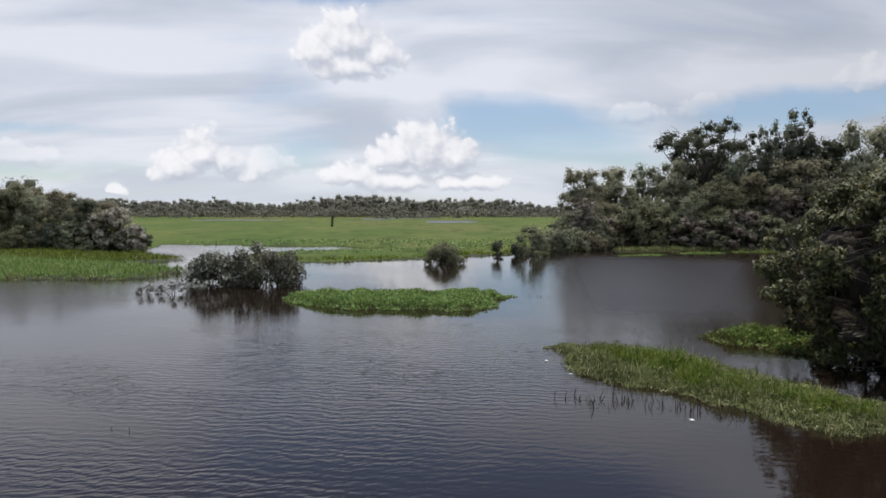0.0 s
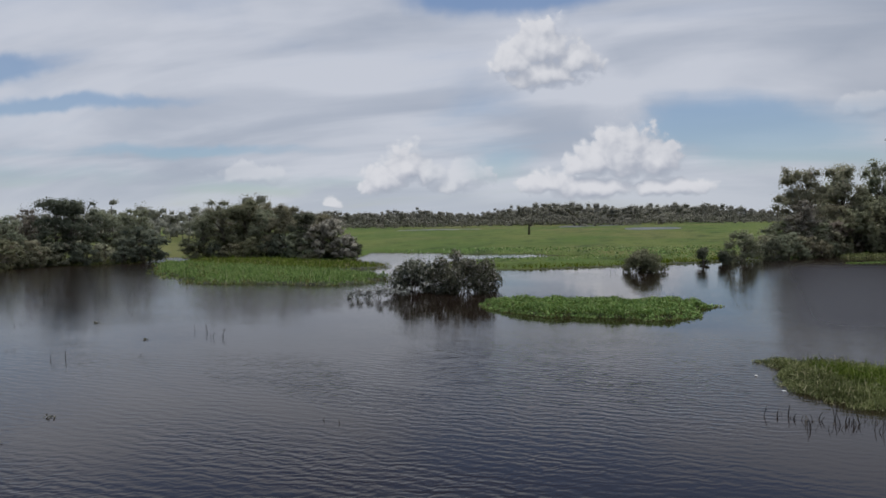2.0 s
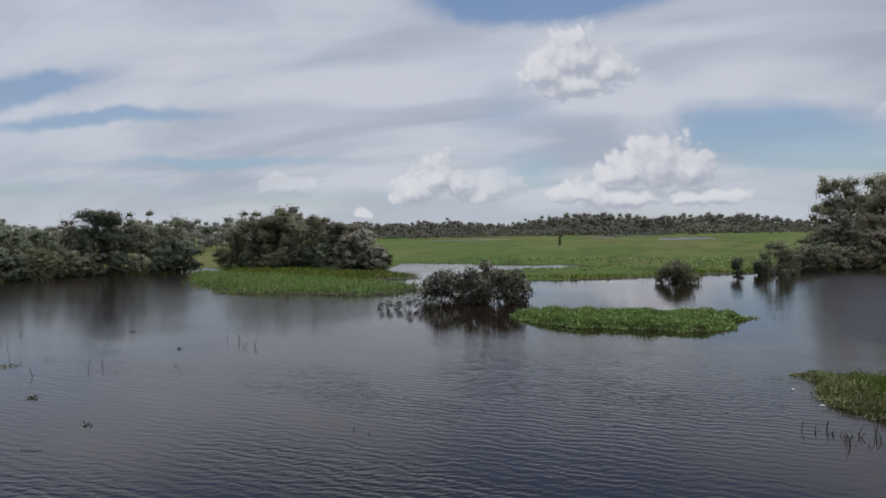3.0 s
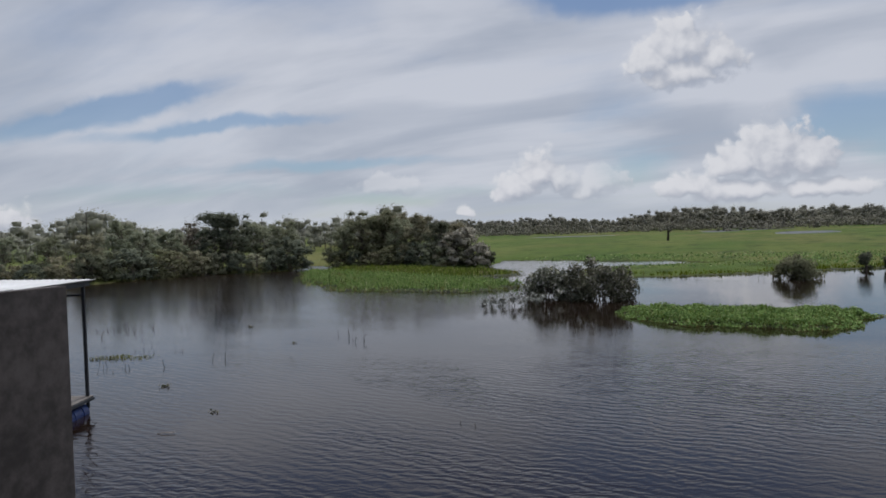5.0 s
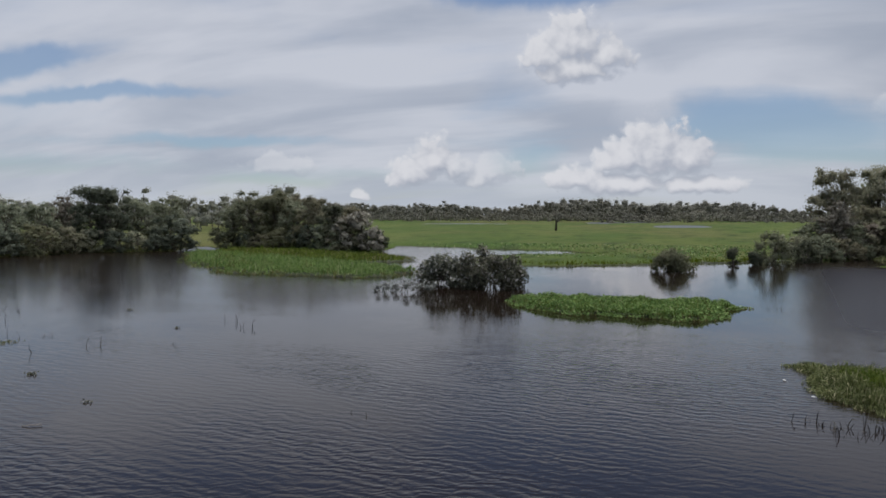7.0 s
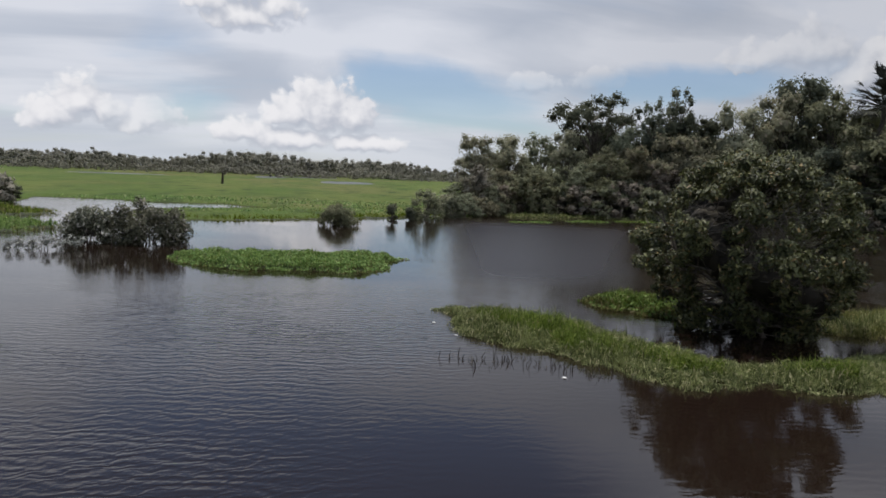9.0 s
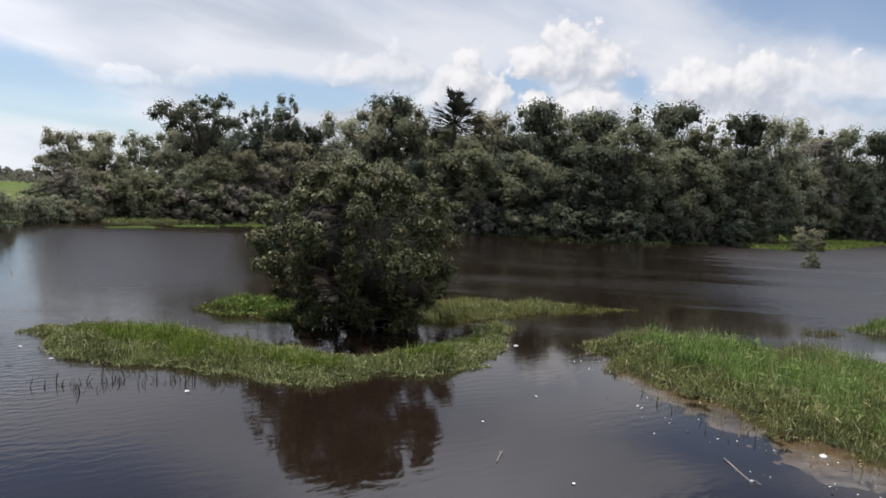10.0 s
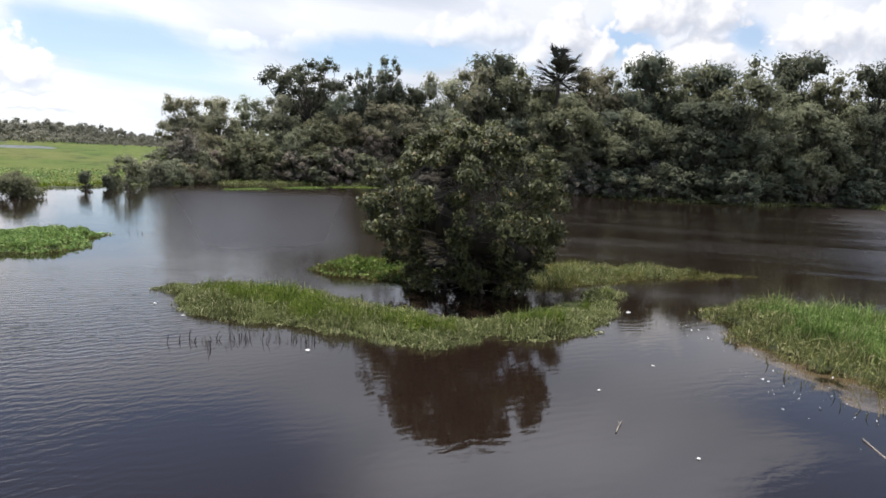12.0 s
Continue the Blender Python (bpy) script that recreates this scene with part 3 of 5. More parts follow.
def heap_of(rng, n, width, low_z, high_z, r_lo, r_hi, top=1.0):
    """Centres and radii of lobes heaped in an uneven dome."""
    c, r = [], []
    for i in range(n):
        a = rng.uniform(0, 2 * np.pi)
        h = rng.random()
        w = width * 0.5 * math.sqrt(rng.random()) * (1.0 - 0.55 * top * h ** 2)
        rad = rng.uniform(r_lo, r_hi) * (1.2 if h > 0.7 else 1.0)
        c.append((w * math.cos(a), w * math.sin(a), low_z + (high_z - low_z) * h))
        r.append(rad)
    return c, r


def dome_of(rng, n, width, tall, r_lo, r_hi):
    """Lobes of a dense dome that reaches down to its foot."""
    c, r = [], []
    for i in range(n):
        rad = rng.uniform(r_lo, r_hi)
        lift, a = math.asin(rng.random() ** 1.25), i * 2.4 + rng.normal(0, 0.3)
        k = rng.uniform(0.72, 1.05) if lift < 0.9 else rng.uniform(0.7, 0.93)
        c.append(((width * 0.5 - rad) * k * math.cos(lift) * math.cos(a), (width * 0.5 - rad) * k * math.cos(lift) * math.sin(a), rad * 0.3 + (tall - rad * 1.2) * k * math.sin(lift)))
        r.append(rad)
    return c, r


def broad_tree(seed, mat, label, leaves=5600, bare=0):
    rng = np.random.default_rng(seed)
    c, r = heap_of(rng, 54, 7.8, 1.3, 8.4, 0.65, 1.3)
    c += [(rng.normal(0, 1.1), rng.normal(0, 1.1), rng.uniform(8.3, 9.0)) for _ in range(4)]
    r += [1.0, 0.9, 0.8, 0.7]
    return woody("tree", label, "tree", c, r, mat, leaves, 0.265, seed, girth=0.2, bare=bare, group="trees along the shore", scatter=0.7)


def umbrella_tree(seed, mat, label):
    rng = np.random.default_rng(seed)
    c, r = [], []
    for i in range(40):
        a, w = i * 2.4, 0.4 + 3.9 * math.sqrt((i + 0.5) / 40)
        c.append((w * math.cos(a), w * math.sin(a), 8.6 - 0.05 * w * w + rng.normal(0, 0.4)))
        r.append(rng.uniform(0.55, 1.0))
    for i in range(26):
        a, w = rng.uniform(0, 6.28), rng.uniform(1.0, 2.9)
        c.append((w * math.cos(a), w * math.sin(a), rng.uniform(1.8, 7.4)))
        r.append(rng.uniform(0.7, 1.2))
    return woody("tree", label, "tree", c, r, mat, 7000, 0.24, seed, girth=0.22, flat=0.65, up=0.5, group="trees along the shore", bare=4)


def spired_tree(seed, mat, label):
    rng = np.random.default_rng(seed)
    c, r = [], []
    for i in range(8):
        a, w = i * 2.4, 0.3 + 0.24 * i
        top = 9.4 - 0.55 * w - rng.uniform(0, 0.6)
        for k in range(5):
            c.append((w * math.cos(a) + rng.normal(0, 0.1), w * math.sin(a) + rng.normal(0, 0.1), top - 1.25 * k))
            r.append(0.36 + 0.22 * k)
    return woody("tree", label, "tree", c, r, mat, 6500, 0.26, seed, girth=0.2, flat=1.5, up=0.5, slim=0.4, group="trees along the shore")


def shrub(seed, mat, label, leaves=1500, size=0.235, tall=3.4, wide=4.2, name="shrub", bare=0):
    rng = np.random.default_rng(seed)
    c, r = dome_of(rng, 40, wide, tall, tall * 0.09, tall * 0.18)
    return woody(name, label, "shrub", c, r, mat, leaves, size, seed, trunks=4, girth=0.06, bare=bare, group="shrubs along the water's edge")


def palm_tree(seed, label):
    """A fan palm: a bare trunk and a round head of long stalks, each with a fan of drooping segments."""
    rng = np.random.default_rng(seed)
    ob = thing("palm_tree", label, "palm tree", group="trees along the shore")
    trunk = limb((0, 0, -0.2), (0.1, 0.1, 7.4), 0.2, 0.16, rng, 0.01, 9)
    part("trunk", mesh_of("trunk", *tubes([trunk], 8), BARK, True), BARK, ob, "slender grey-brown trunk")
    crown = np.array([0.1, 0.1, 7.3])
    for i in range(90):
        a, lift = i * 2.4 + rng.normal(0, 0.2), math.asin(rng.uniform(-0.35, 0.99))
        d = np.array([math.cos(a) * math.cos(lift), math.sin(a) * math.cos(lift), math.sin(lift)])
        head = crown + d * rng.uniform(0.9, 2.2) + np.array([0, 0, -0.1])
        sets = [tubes([limb(crown, head, 0.03, 0.014, rng, 0.03, 4)], 4)]
        side = unit(np.cross(d, (0.1, 0.05, 1.0)))
        for k in np.linspace(-0.9, 0.9, 11):
            way = d * math.cos(k) + side * math.sin(k)
            length = rng.uniform(0.75, 1.15)
            mid = head + way * length * 0.5
            tip = head + way * length + np.array([0, 0, -0.22 * length])
            w = np.cross(way, np.cross(d, side)) * 0.05
            sets.append((np.array([head, mid + w, tip, mid - w]), np.array([[0, 1, 2, 3]])))
        part("frond", mesh_of("frond", *blend(*sets), LEAF_PALM), LEAF_PALM, ob)
    return ob


# ---------------------------------------------------------------- marsh plants
def near_spine(x, y, spine):
    """How far inside (positive) points lie of a chain of rounded strokes (x, y, radius)."""
    best = np.full(np.shape(x), -1e9)
    for (x0, y0, r0), (x1, y1, r1) in zip(spine[:-1], spine[1:]):
        dx, dy = x1 - x0, y1 - y0
        t = np.clip(((x - x0) * dx + (y - y0) * dy) / (dx * dx + dy * dy), 0, 1)
        best = np.maximum(best, r0 + (r1 - r0) * t - np.hypot(x - x0 - dx * t, y - y0 - dy * t))
    return best


def wobble(x, y, seed, scale=1.0):
    """A smooth uneven value about -1 to 1 over the plan."""
    rng = np.random.default_rng(seed)
    out = 0
    for k in range(5):
        a, f, p = rng.uniform(0, 6.28), (0.7 * 1.8 ** k) / scale, rng.uniform(0, 6.28, 2)
        u, v = x * math.cos(a) - y * math.sin(a), x * math.sin(a) + y * math.cos(a)
        out = out + np.sin(u * f + p[0] + 1.3 * np.sin(v * f * 0.7 + p[1])) / (1.35 ** k)
    return out / 2.2


def scattered(spine, count, seed, ragged=0.5, outline=None):
    """Random points inside a wobbling outline, with their depth inside it."""
    rng = np.random.default_rng(seed)
    s = np.array(spine)
    lo, hi = (s[:, :2] - s[:, 2:]).min(0) - 1, (s[:, :2] + s[:, 2:]).max(0) + 1
    xs, ys, ds, got = [], [], [], 0
    while got < count:
        x, y = rng.uniform(lo[0], hi[0], 60000), rng.uniform(lo[1], hi[1], 60000)
        k = seed if outline is None else outline
        d = near_spine(x, y, spine) + ragged * (wobble(x, y, k) + 0.45 * wobble(x, y, k + 20, 0.3))
        keep = d > rng.exponential(0.22, len(x)) - 0.3
        xs.append(x[keep]), ys.append(y[keep]), ds.append(d[keep])
        got += int(keep.sum())
    return np.concatenate(xs)[:count], np.concatenate(ys)[:count], np.concatenate(ds)[:count]


def blades(x, y, z, length, width, rng, lean=0.5):
    """Bent grass blades of three triangles, narrowing to the tip."""
    n = len(x)
    a, b = rng.uniform(0, 2 * np.pi, n), rng.uniform(0, 2 * np.pi, n)
    out = np.stack([np.cos(a), np.sin(a), np.zeros(n)], 1)
    side = np.stack([np.cos(b), np.sin(b), np.zeros(n)], 1) * (width * rng.uniform(0.7, 1.3, n))[:, None] * 0.5
    root = np.stack([x, y, z], 1)
    tilt = np.abs(rng.normal(0, lean, n))[:, None]
    mid = root + (out * np.sin(tilt * 0.8) + np.array([0, 0, 1.0]) * np.abs(np.cos(tilt * 0.8))) * (length * 0.55)[:, None]
    tip = mid + (out * np.sin(tilt * 1.7) + np.array([0, 0, 1.0]) * np.cos(tilt * 1.7)) * (length * 0.5)[:, None]
    v = np.stack([root - side, root + side, mid + side * 0.85, mid - side * 0.85, tip], 1)
    f = np.arange(n)[:, None] * 5
    return v.reshape(-1, 3), np.concatenate([f + [0, 1, 2], f + [0, 2, 3], f + [3, 2, 4]], 0)


def grass_mat(label, spine, count, seed, mat, length=0.36, width=0.022, ragged=0.5, mound=0.16, broad=0, lean=0.55, edge=None, name="marsh_grass", sprigs=0, clump=0.3):
    """A floating mat: a peaty root bed with blades in uneven tussocks, and broad leaves where it has them."""
    rng = np.random.default_rng(seed)
    s = np.array(spine)
    lo, hi = (s[:, :2] - s[:, 2:]).min(0) - 1, (s[:, :2] + s[:, 2:]).max(0) + 1
    step = max(0.12, (hi - lo).max() / 130)
    gx, gy = np.arange(lo[0], hi[0], step), np.arange(lo[1], hi[1], step)
    X, Y = np.meshgrid(gx, gy)
    d = near_spine(X, Y, spine) + ragged * (wobble(X, Y, seed) + 0.45 * wobble(X, Y, seed + 20, 0.3)) - 0.3
    Z = np.clip(d * 0.4, -0.25, mound) + 0.03 * wobble(X, Y, seed + 1, 0.3) - 0.03
    keep = (Z[:-1, :-1] > -0.2) | (Z[1:, 1:] > -0.2)
    i, j = np.nonzero(keep)
    w = len(gx)
    f = np.stack([i * w + j, i * w + j + 1, (i + 1) * w + j + 1, (i + 1) * w + j], 1)
    ob = new(name, None)
    tagged(ob, label, "grass", "", "stuff")
    part("root_bed", mesh_of("root_bed", np.stack([X, Y, Z], -1).reshape(-1, 3), f, PEAT, True), PEAT, ob)

    def tussock(x, y):
        """How tall the growth stands: uneven tussocks with thin places between."""
        return np.clip(0.95 + 0.28 * wobble(x, y, seed + 3, 1.4) + 0.42 * wobble(x, y, seed + 6, clump) + 0.2 * wobble(x, y, seed + 8, clump * 0.4), 0.22, 1.6)

    def yellow(x, y, dd):
        return (dd + 0.35 * wobble(x, y, seed + 9, 0.35) < (edge if edge is not None else 0.25)) | (wobble(x, y, seed + 5, 1.2) + 0.3 * wobble(x, y, seed + 10, 0.25) > 0.75)

    x, y, dd = scattered(spine, count, seed + 2, ragged, seed)
    z = np.clip(dd * 0.45, -0.02, mound)
    tall = length * (0.40 + 0.60 * np.clip(dd / 0.9, 0, 1)) * tussock(x, y) * rng.uniform(0.55, 1.25, count)
    v, fc = blades(x, y, z - 0.03, tall, width, rng, lean)
    rim = yellow(x, y, dd)
    inner, outer = np.tile(~rim, 3), np.tile(rim, 3)
    part("blades", mesh_of("blades", v, fc[inner], mat), mat, ob)
    part("rim_blades", mesh_of("rim_blades", v, fc[outer], GRASS_OLIVE), GRASS_OLIVE, ob, "yellowing blades along the edge")
    if sprigs:
        x, y, dd = scattered(spine, sprigs, seed + 7, ragged, seed)
        stand = tussock(x, y)
        h = np.clip(dd * 0.45, 0.0, mound) + rng.uniform(0.05, 1.0, sprigs) * length * stand * 0.85 * (0.15 + 0.85 * np.clip(dd / 0.9, 0, 1))
        n = rng.normal(0, 0.9, (sprigs, 3)) + np.array([0, 0, 0.5])
        v, fc = leaf_quads(np.stack([x, y, h], 1), n, rng.uniform(0.35, 1.0, sprigs) * length * 0.6, rng, 0.10, 0.1)
        edge_leaf = yellow(x, y, dd)
        part("leaves", mesh_of("leaves", v, fc[~edge_leaf], mat), mat, ob)
        part("edge_leaves", mesh_of("edge_leaves", v, fc[edge_leaf], GRASS_OLIVE), GRASS_OLIVE, ob, "yellowing leaves along the edge")
    if broad:
        x, y, dd = scattered(spine, broad, seed + 4, ragged, seed)
        h = np.clip(dd * 0.45, 0.0, mound) + rng.uniform(0.2, 1.0, broad) * length * 0.85 * tussock(x, y) * (0.35 + 0.65 * np.clip(dd, 0, 1))
        n = rng.normal(0, 0.7, (broad, 3)) + np.array([0, 0, 0.7])
        v, fc = leaf_quads(np.stack([x, y, h], 1), n, rng.uniform(0.08, 0.17, broad), rng, 0.7, 0.12)
        part("broad_leaves", mesh_of("broad_leaves", v, fc, HYACINTH), HYACINTH, ob)
    return ob


def stalk_tuft(x, y, n, tall, seed, label, spread=0.25, mat=None, thick=0.012):
    """A few stiff dark stems standing in the water."""
    rng = np.random.default_rng(seed)
    ob = tagged(new("water_stalks", None), label, "reeds")
    ob.location = (x, y, 0)
    for _ in range(n):
        a = np.array([rng.normal(0, spread), rng.normal(0, spread), -0.08])
        h = tall * rng.uniform(0.5, 1.15)
        b = a + np.array([rng.normal(0, 0.28) * h, rng.normal(0, 0.28) * h, h])
        v, f = tubes([limb(a, b, thick, thick * 0.4, rng, 0.12, 4)], 4)
        lf = leaf_quads(np.array([b]), rng.normal(0, 1, (1, 3)), np.array([h * 0.35]), rng, 0.22)
        v, f = blend((v, f), lf)
        part("stem", mesh_of("stem", v, f, mat or STALK_AND_SHADE), mat or STALK_AND_SHADE, ob)
    return ob


# ---------------------------------------------------------------- land and water
# the shore all round: degrees to the right of +y, metres from the river's midst
SHORE = [(-180, 120), (-100, 110), (-72, 88), (-59, 83), (-53, 78), (-46, 84), (-39, 84), (-37.5, 96), (-36.5, 96), (-35, 87), (-30.7, 84), (-26, 78),
         (-23, 79), (-21.5, 94), (-13, 85), (-8.8, 86), (-2, 69), (3.5, 71), (10.7, 74), (13.3, 81), (18.4, 83), (24.5, 83),
         (42, 85), (48.5, 84), (54, 83), (58, 93), (62.5, 98), (64.2, 118), (66.5, 142), (73, 160), (77, 172), (100, 170), (180, 120)]
POOLS = [(3, 268, 9, 26), (-31, 372, 12, 40), (70, 540, 40, 60), (-14, 405, 12, 36), (-62, 112, 5, 8), (-88, 300, 16, 22)]
TONGUE = [(-11, 64.5, 7.0), (-3, 70, 7.5), (7, 80, 8)]


def shore(azimuth):
    return np.interp(azimuth, [a for a, _ in SHORE], [r for _, r in SHORE])


def land_height(x, y):
    r, a = np.hypot(x, y), np.degrees(np.arctan2(x, y))
    d = r - shore(a) + 1.6 * wobble(x, y, 5, 4.0)
    d = np.maximum(d, near_spine(x, y, TONGUE) + 0.8 * wobble(x, y, 6, 3.0))
    for px, py, w, h in POOLS:
        d = np.minimum(d, (np.hypot((x - px) / w, (y - py) / h) - 1 + 0.3 * wobble(x, y, 8, 12.0)) * w)
    z = np.where(d < 0, np.maximum(d * 0.25, -1.2), np.minimum(d * 0.09, 0.30))
    rise = np.clip((r - 95) / 60, 0, 1) * np.clip((a - 14) / 8, 0, 1) * 1.2
    return z + np.where(d > 2, 0.07 * wobble(x, y, 7, 5.0) + rise, 0)


def build_ground():
    az = np.radians(np.concatenate([np.arange(-180, -66, 4.0), np.arange(-66, 84, 0.5), np.arange(84, 180, 4.0)]))
    rings = np.concatenate([[1.0], np.geomspace(6, 52, 16)[:-1], np.arange(52, 110, 1.1), np.geomspace(110, 620, 64), np.geomspace(700, 3200, 12)])
    A, R = np.meshgrid(az, rings)
    X, Y = R * np.sin(A), R * np.cos(A)
    n, k = A.shape
    i, j = np.meshgrid(np.arange(n - 1), np.arange(k), indexing="ij")
    i, j = i.ravel(), j.ravel()
    f = np.stack([i * k + j, (i + 1) * k + j, (i + 1) * k + (j + 1) % k, i * k + (j + 1) % k], 1)
    me = mesh_of("ground", np.stack([X, Y, land_height(X, Y)], -1).reshape(-1, 3), f[:, ::-1], GROUND, True)
    return tagged(new("ground", me), "flat marshy grassland, bright green, flooded in places", "ground", kind="structure")


def build_water():
    bm = bmesh.new()
    bmesh.ops.create_circle(bm, cap_ends=True, radius=3200, segments=96)
    me = bpy.data.meshes.new("water")
    bm.to_mesh(me)
    bm.free()
    me.materials.append(WATER)
    return tagged(new("water", me), "dark brown flood water with light wind ripples", "water", kind="structure")


build_ground()
build_water()


# ---------------------------------------------------------------- far woods
def far_woods(label, spots, seed, leaf, per_tree, stem=0.0, mat=None):
    """Rows of distant trees whose leaves cannot be told apart, as one mass; spots are (x, y, height, width)."""
    rng = np.random.default_rng(seed)
    spots = np.asarray(spots, float)
    ob = tagged(new("far_woods", None), label, "woods", kind="stuff")
    n = len(spots)
    trunks, cs, rs = [], [], []
    for x, y, h, w in spots:
        z = float(land_height(np.array(x), np.array(y)))
        trunks.append([(x, y, z - 0.3, 0.02 * h), (x + rng.normal(0, 0.3), y, z + h * 0.8, 0.008 * h)])
        m = 7
        u = rng.random(m)
        a = rng.uniform(0, 6.28, m)
        rad = w * 0.5 * np.sqrt(rng.random(m)) * (1 - 0.5 * u)
        low = max(stem, rng.choice([0.05, 0.15, 0.3]))
        cs += list(np.stack([x + rad * np.cos(a), y + rad * np.sin(a), z + h * (low + (0.9 - low) * u)], 1))
        rs += list(rng.uniform(0.14, 0.26, m) * h)
    part("trunks", mesh_of("trunks", *tubes(trunks, 4), BARK), BARK, ob)
    made, core = lobe_leaves(cs, rs, n * per_tree, leaf, rng, 0.85, 0.4, 0.8, scatter=0.6, lift=0.9), cores(cs, rs, rng, 0.66, 0.8, False)
    part("crowns", leafage("crowns", (*blend(made[:2], core[:2]), np.concatenate([made[2], core[2]])), mat or LEAF_FAR_HAZED), mat or LEAF_FAR_HAZED, ob)
    return ob


def ring_spots(seed, a0, a1, count, r0, r1, h0, h1, wide=0.9):
    rng = np.random.default_rng(seed)
    out = []
    for i in range(count):
        a = radians(a0 + (a1 - a0) * (i + rng.random()) / count)
        r = rng.uniform(r0, r1)
        h = rng.uniform(h0, h1) * (0.85 + 0.25 * math.sin(a * 23 + 1) * math.sin(a * 9))
        out.append((r * math.sin(a), r * math.cos(a), h, h * wide * rng.uniform(0.7, 1.2)))
    return out


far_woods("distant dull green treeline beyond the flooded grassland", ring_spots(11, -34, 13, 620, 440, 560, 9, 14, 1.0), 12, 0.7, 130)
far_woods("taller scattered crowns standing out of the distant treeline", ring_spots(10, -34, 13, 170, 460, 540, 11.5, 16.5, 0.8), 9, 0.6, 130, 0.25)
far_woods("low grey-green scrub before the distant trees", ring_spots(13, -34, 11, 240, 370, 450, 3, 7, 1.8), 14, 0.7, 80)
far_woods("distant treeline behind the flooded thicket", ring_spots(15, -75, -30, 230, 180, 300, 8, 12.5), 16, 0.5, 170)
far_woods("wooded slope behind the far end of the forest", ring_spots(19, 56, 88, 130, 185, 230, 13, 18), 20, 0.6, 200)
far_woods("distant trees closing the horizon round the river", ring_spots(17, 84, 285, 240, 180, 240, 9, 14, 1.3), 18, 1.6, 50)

# ---------------------------------------------------------------- shore trees: models, then copies
MODELS = {
    "green": broad_tree(21, LEAF_FOREST, "broad-crowned tree with dull green leaves"),
    "dense": broad_tree(22, LEAF_DARK, "dense dark green rainforest tree"),
    "olive": broad_tree(23, LEAF_OLIVE, "tall tree with olive and brownish leaves"),
    "leafy": broad_tree(24, LEAF_FOREST, "spreading leafy green shore tree", 6200),
    "pale": broad_tree(25, LEAF_DRY, "half-bare tree with pale grey twigs", 3200, 30),
    "umbrella": umbrella_tree(26, LEAF_DARK, "flat-topped tree with open layered crown"),
    "spired": spired_tree(27, LEAF_DARK, "dark tree with narrow upright spires"),
    "palm": palm_tree(28, "dark feather palm rising over the forest"),
    "bush": shrub(31, LEAF_FOREST, "rounded green shrub at the water's edge"),
    "darkbush": shrub(32, LEAF_DARK, "dark green shrub at the water's edge"),
    "olivebush": shrub(33, LEAF_OLIVE, "olive green shrub at the water's edge"),
    "drybush": shrub(34, LEAF_DRY, "brownish twiggy shrub at the water's edge", 2000, bare=14),
}
HEIGHT = {k: max(max(v.co.z for v in p.data.vertices) for p in ob.children) for k, ob in MODELS.items()}
used = set()
spin = random.Random(7)


def plant(kind, x, y, height, wide=1.0):
    """Sets one plant of that kind on the ground."""
    z = max(float(land_height(np.array(float(x)), np.array(float(y)))), -0.15)
    k = height / HEIGHT[kind]
    m = Matrix.LocRotScale((x, y, z), Euler((0, 0, spin.uniform(0, 6.28))), (k * wide, k * wide, k))
    if kind in used:
        return copy_thing(MODELS[kind], m @ Matrix.Diagonal((*(1 / s for s in MODELS[kind].scale), 1)))
    used.add(kind)
    MODELS[kind].matrix_basis = m
    return MODELS[kind]


def by_bearing(a, r):
    return r * math.sin(radians(a)), r * math.cos(radians(a))


# skyline of the forest: kind, bearing, height of the top above the eye in degrees, metres behind the shore
SKYLINE = [("olive", 11.0, 3.0, 8), ("olive", 13.4, 3.1, 9), ("green", 15.9, 3.4, 10), ("olive", 18.0, 3.6, 9), ("umbrella", 20.3, 6.3, 12), ("green", 22.4, 4.2, 10),
           ("spired", 24.6, 5.8, 10), ("spired", 26.3, 6.9, 10), ("dense", 28.4, 4.7, 10), ("olive", 31.2, 5.7, 10), ("olive", 33.3, 6.6, 12),
           ("dense", 34.8, 7.5, 14), ("leafy", 36.8, 6.8, 10), ("palm", 39.7, 8.4, 9), ("olive", 42.4, 6.8, 10), ("dense", 46.3, 7.7, 12),
           ("green", 49.0, 7.3, 12), ("dense", 51.4, 7.1, 12), ("leafy", 53.6, 7.2, 8), ("dense", 56.6, 7.8, 16), ("green", 59.3, 6.3, 8),
           ("dense", 61.9, 6.9, 12), ("olive", 64.2, 6.5, 10), ("pale", 66.0, 6.9, 12), ("green", 68.2, 5.8, 8), ("dense", 70.4, 5.4, 8),
           ("leafy", 72.6, 5.0, 8), ("green", 75.0, 4.7, 8), ("dense", 77.6, 4.5, 8), ("green", 80.5, 4.2, 8)]
for kind, a, top, back in SKYLINE:
    r = float(shore(a)) + back
    plant(kind, *by_bearing(a, r), 4.2 + r * math.tan(radians(top + 0.35)), 0.85)

behind = random.Random(5)
interior = []
for i in range(110):
    a = 12.5 + i * 0.62 + behind.uniform(-0.2, 0.2)
    r = float(shore(a)) + behind.uniform(17, 24)
    top = float(np.interp(a, [s[1] for s in SKYLINE], [s[2] for s in SKYLINE]))
    h = (4.2 + r * math.tan(radians(top))) * behind.uniform(0.66, 0.84)
    interior.append((*by_bearing(a, r), h, h * 0.55))
far_woods("dense interior of the forest behind the shore trees", interior, 30, 0.45, 170, mat=LEAF_FOREST)
mixed = random.Random(3)
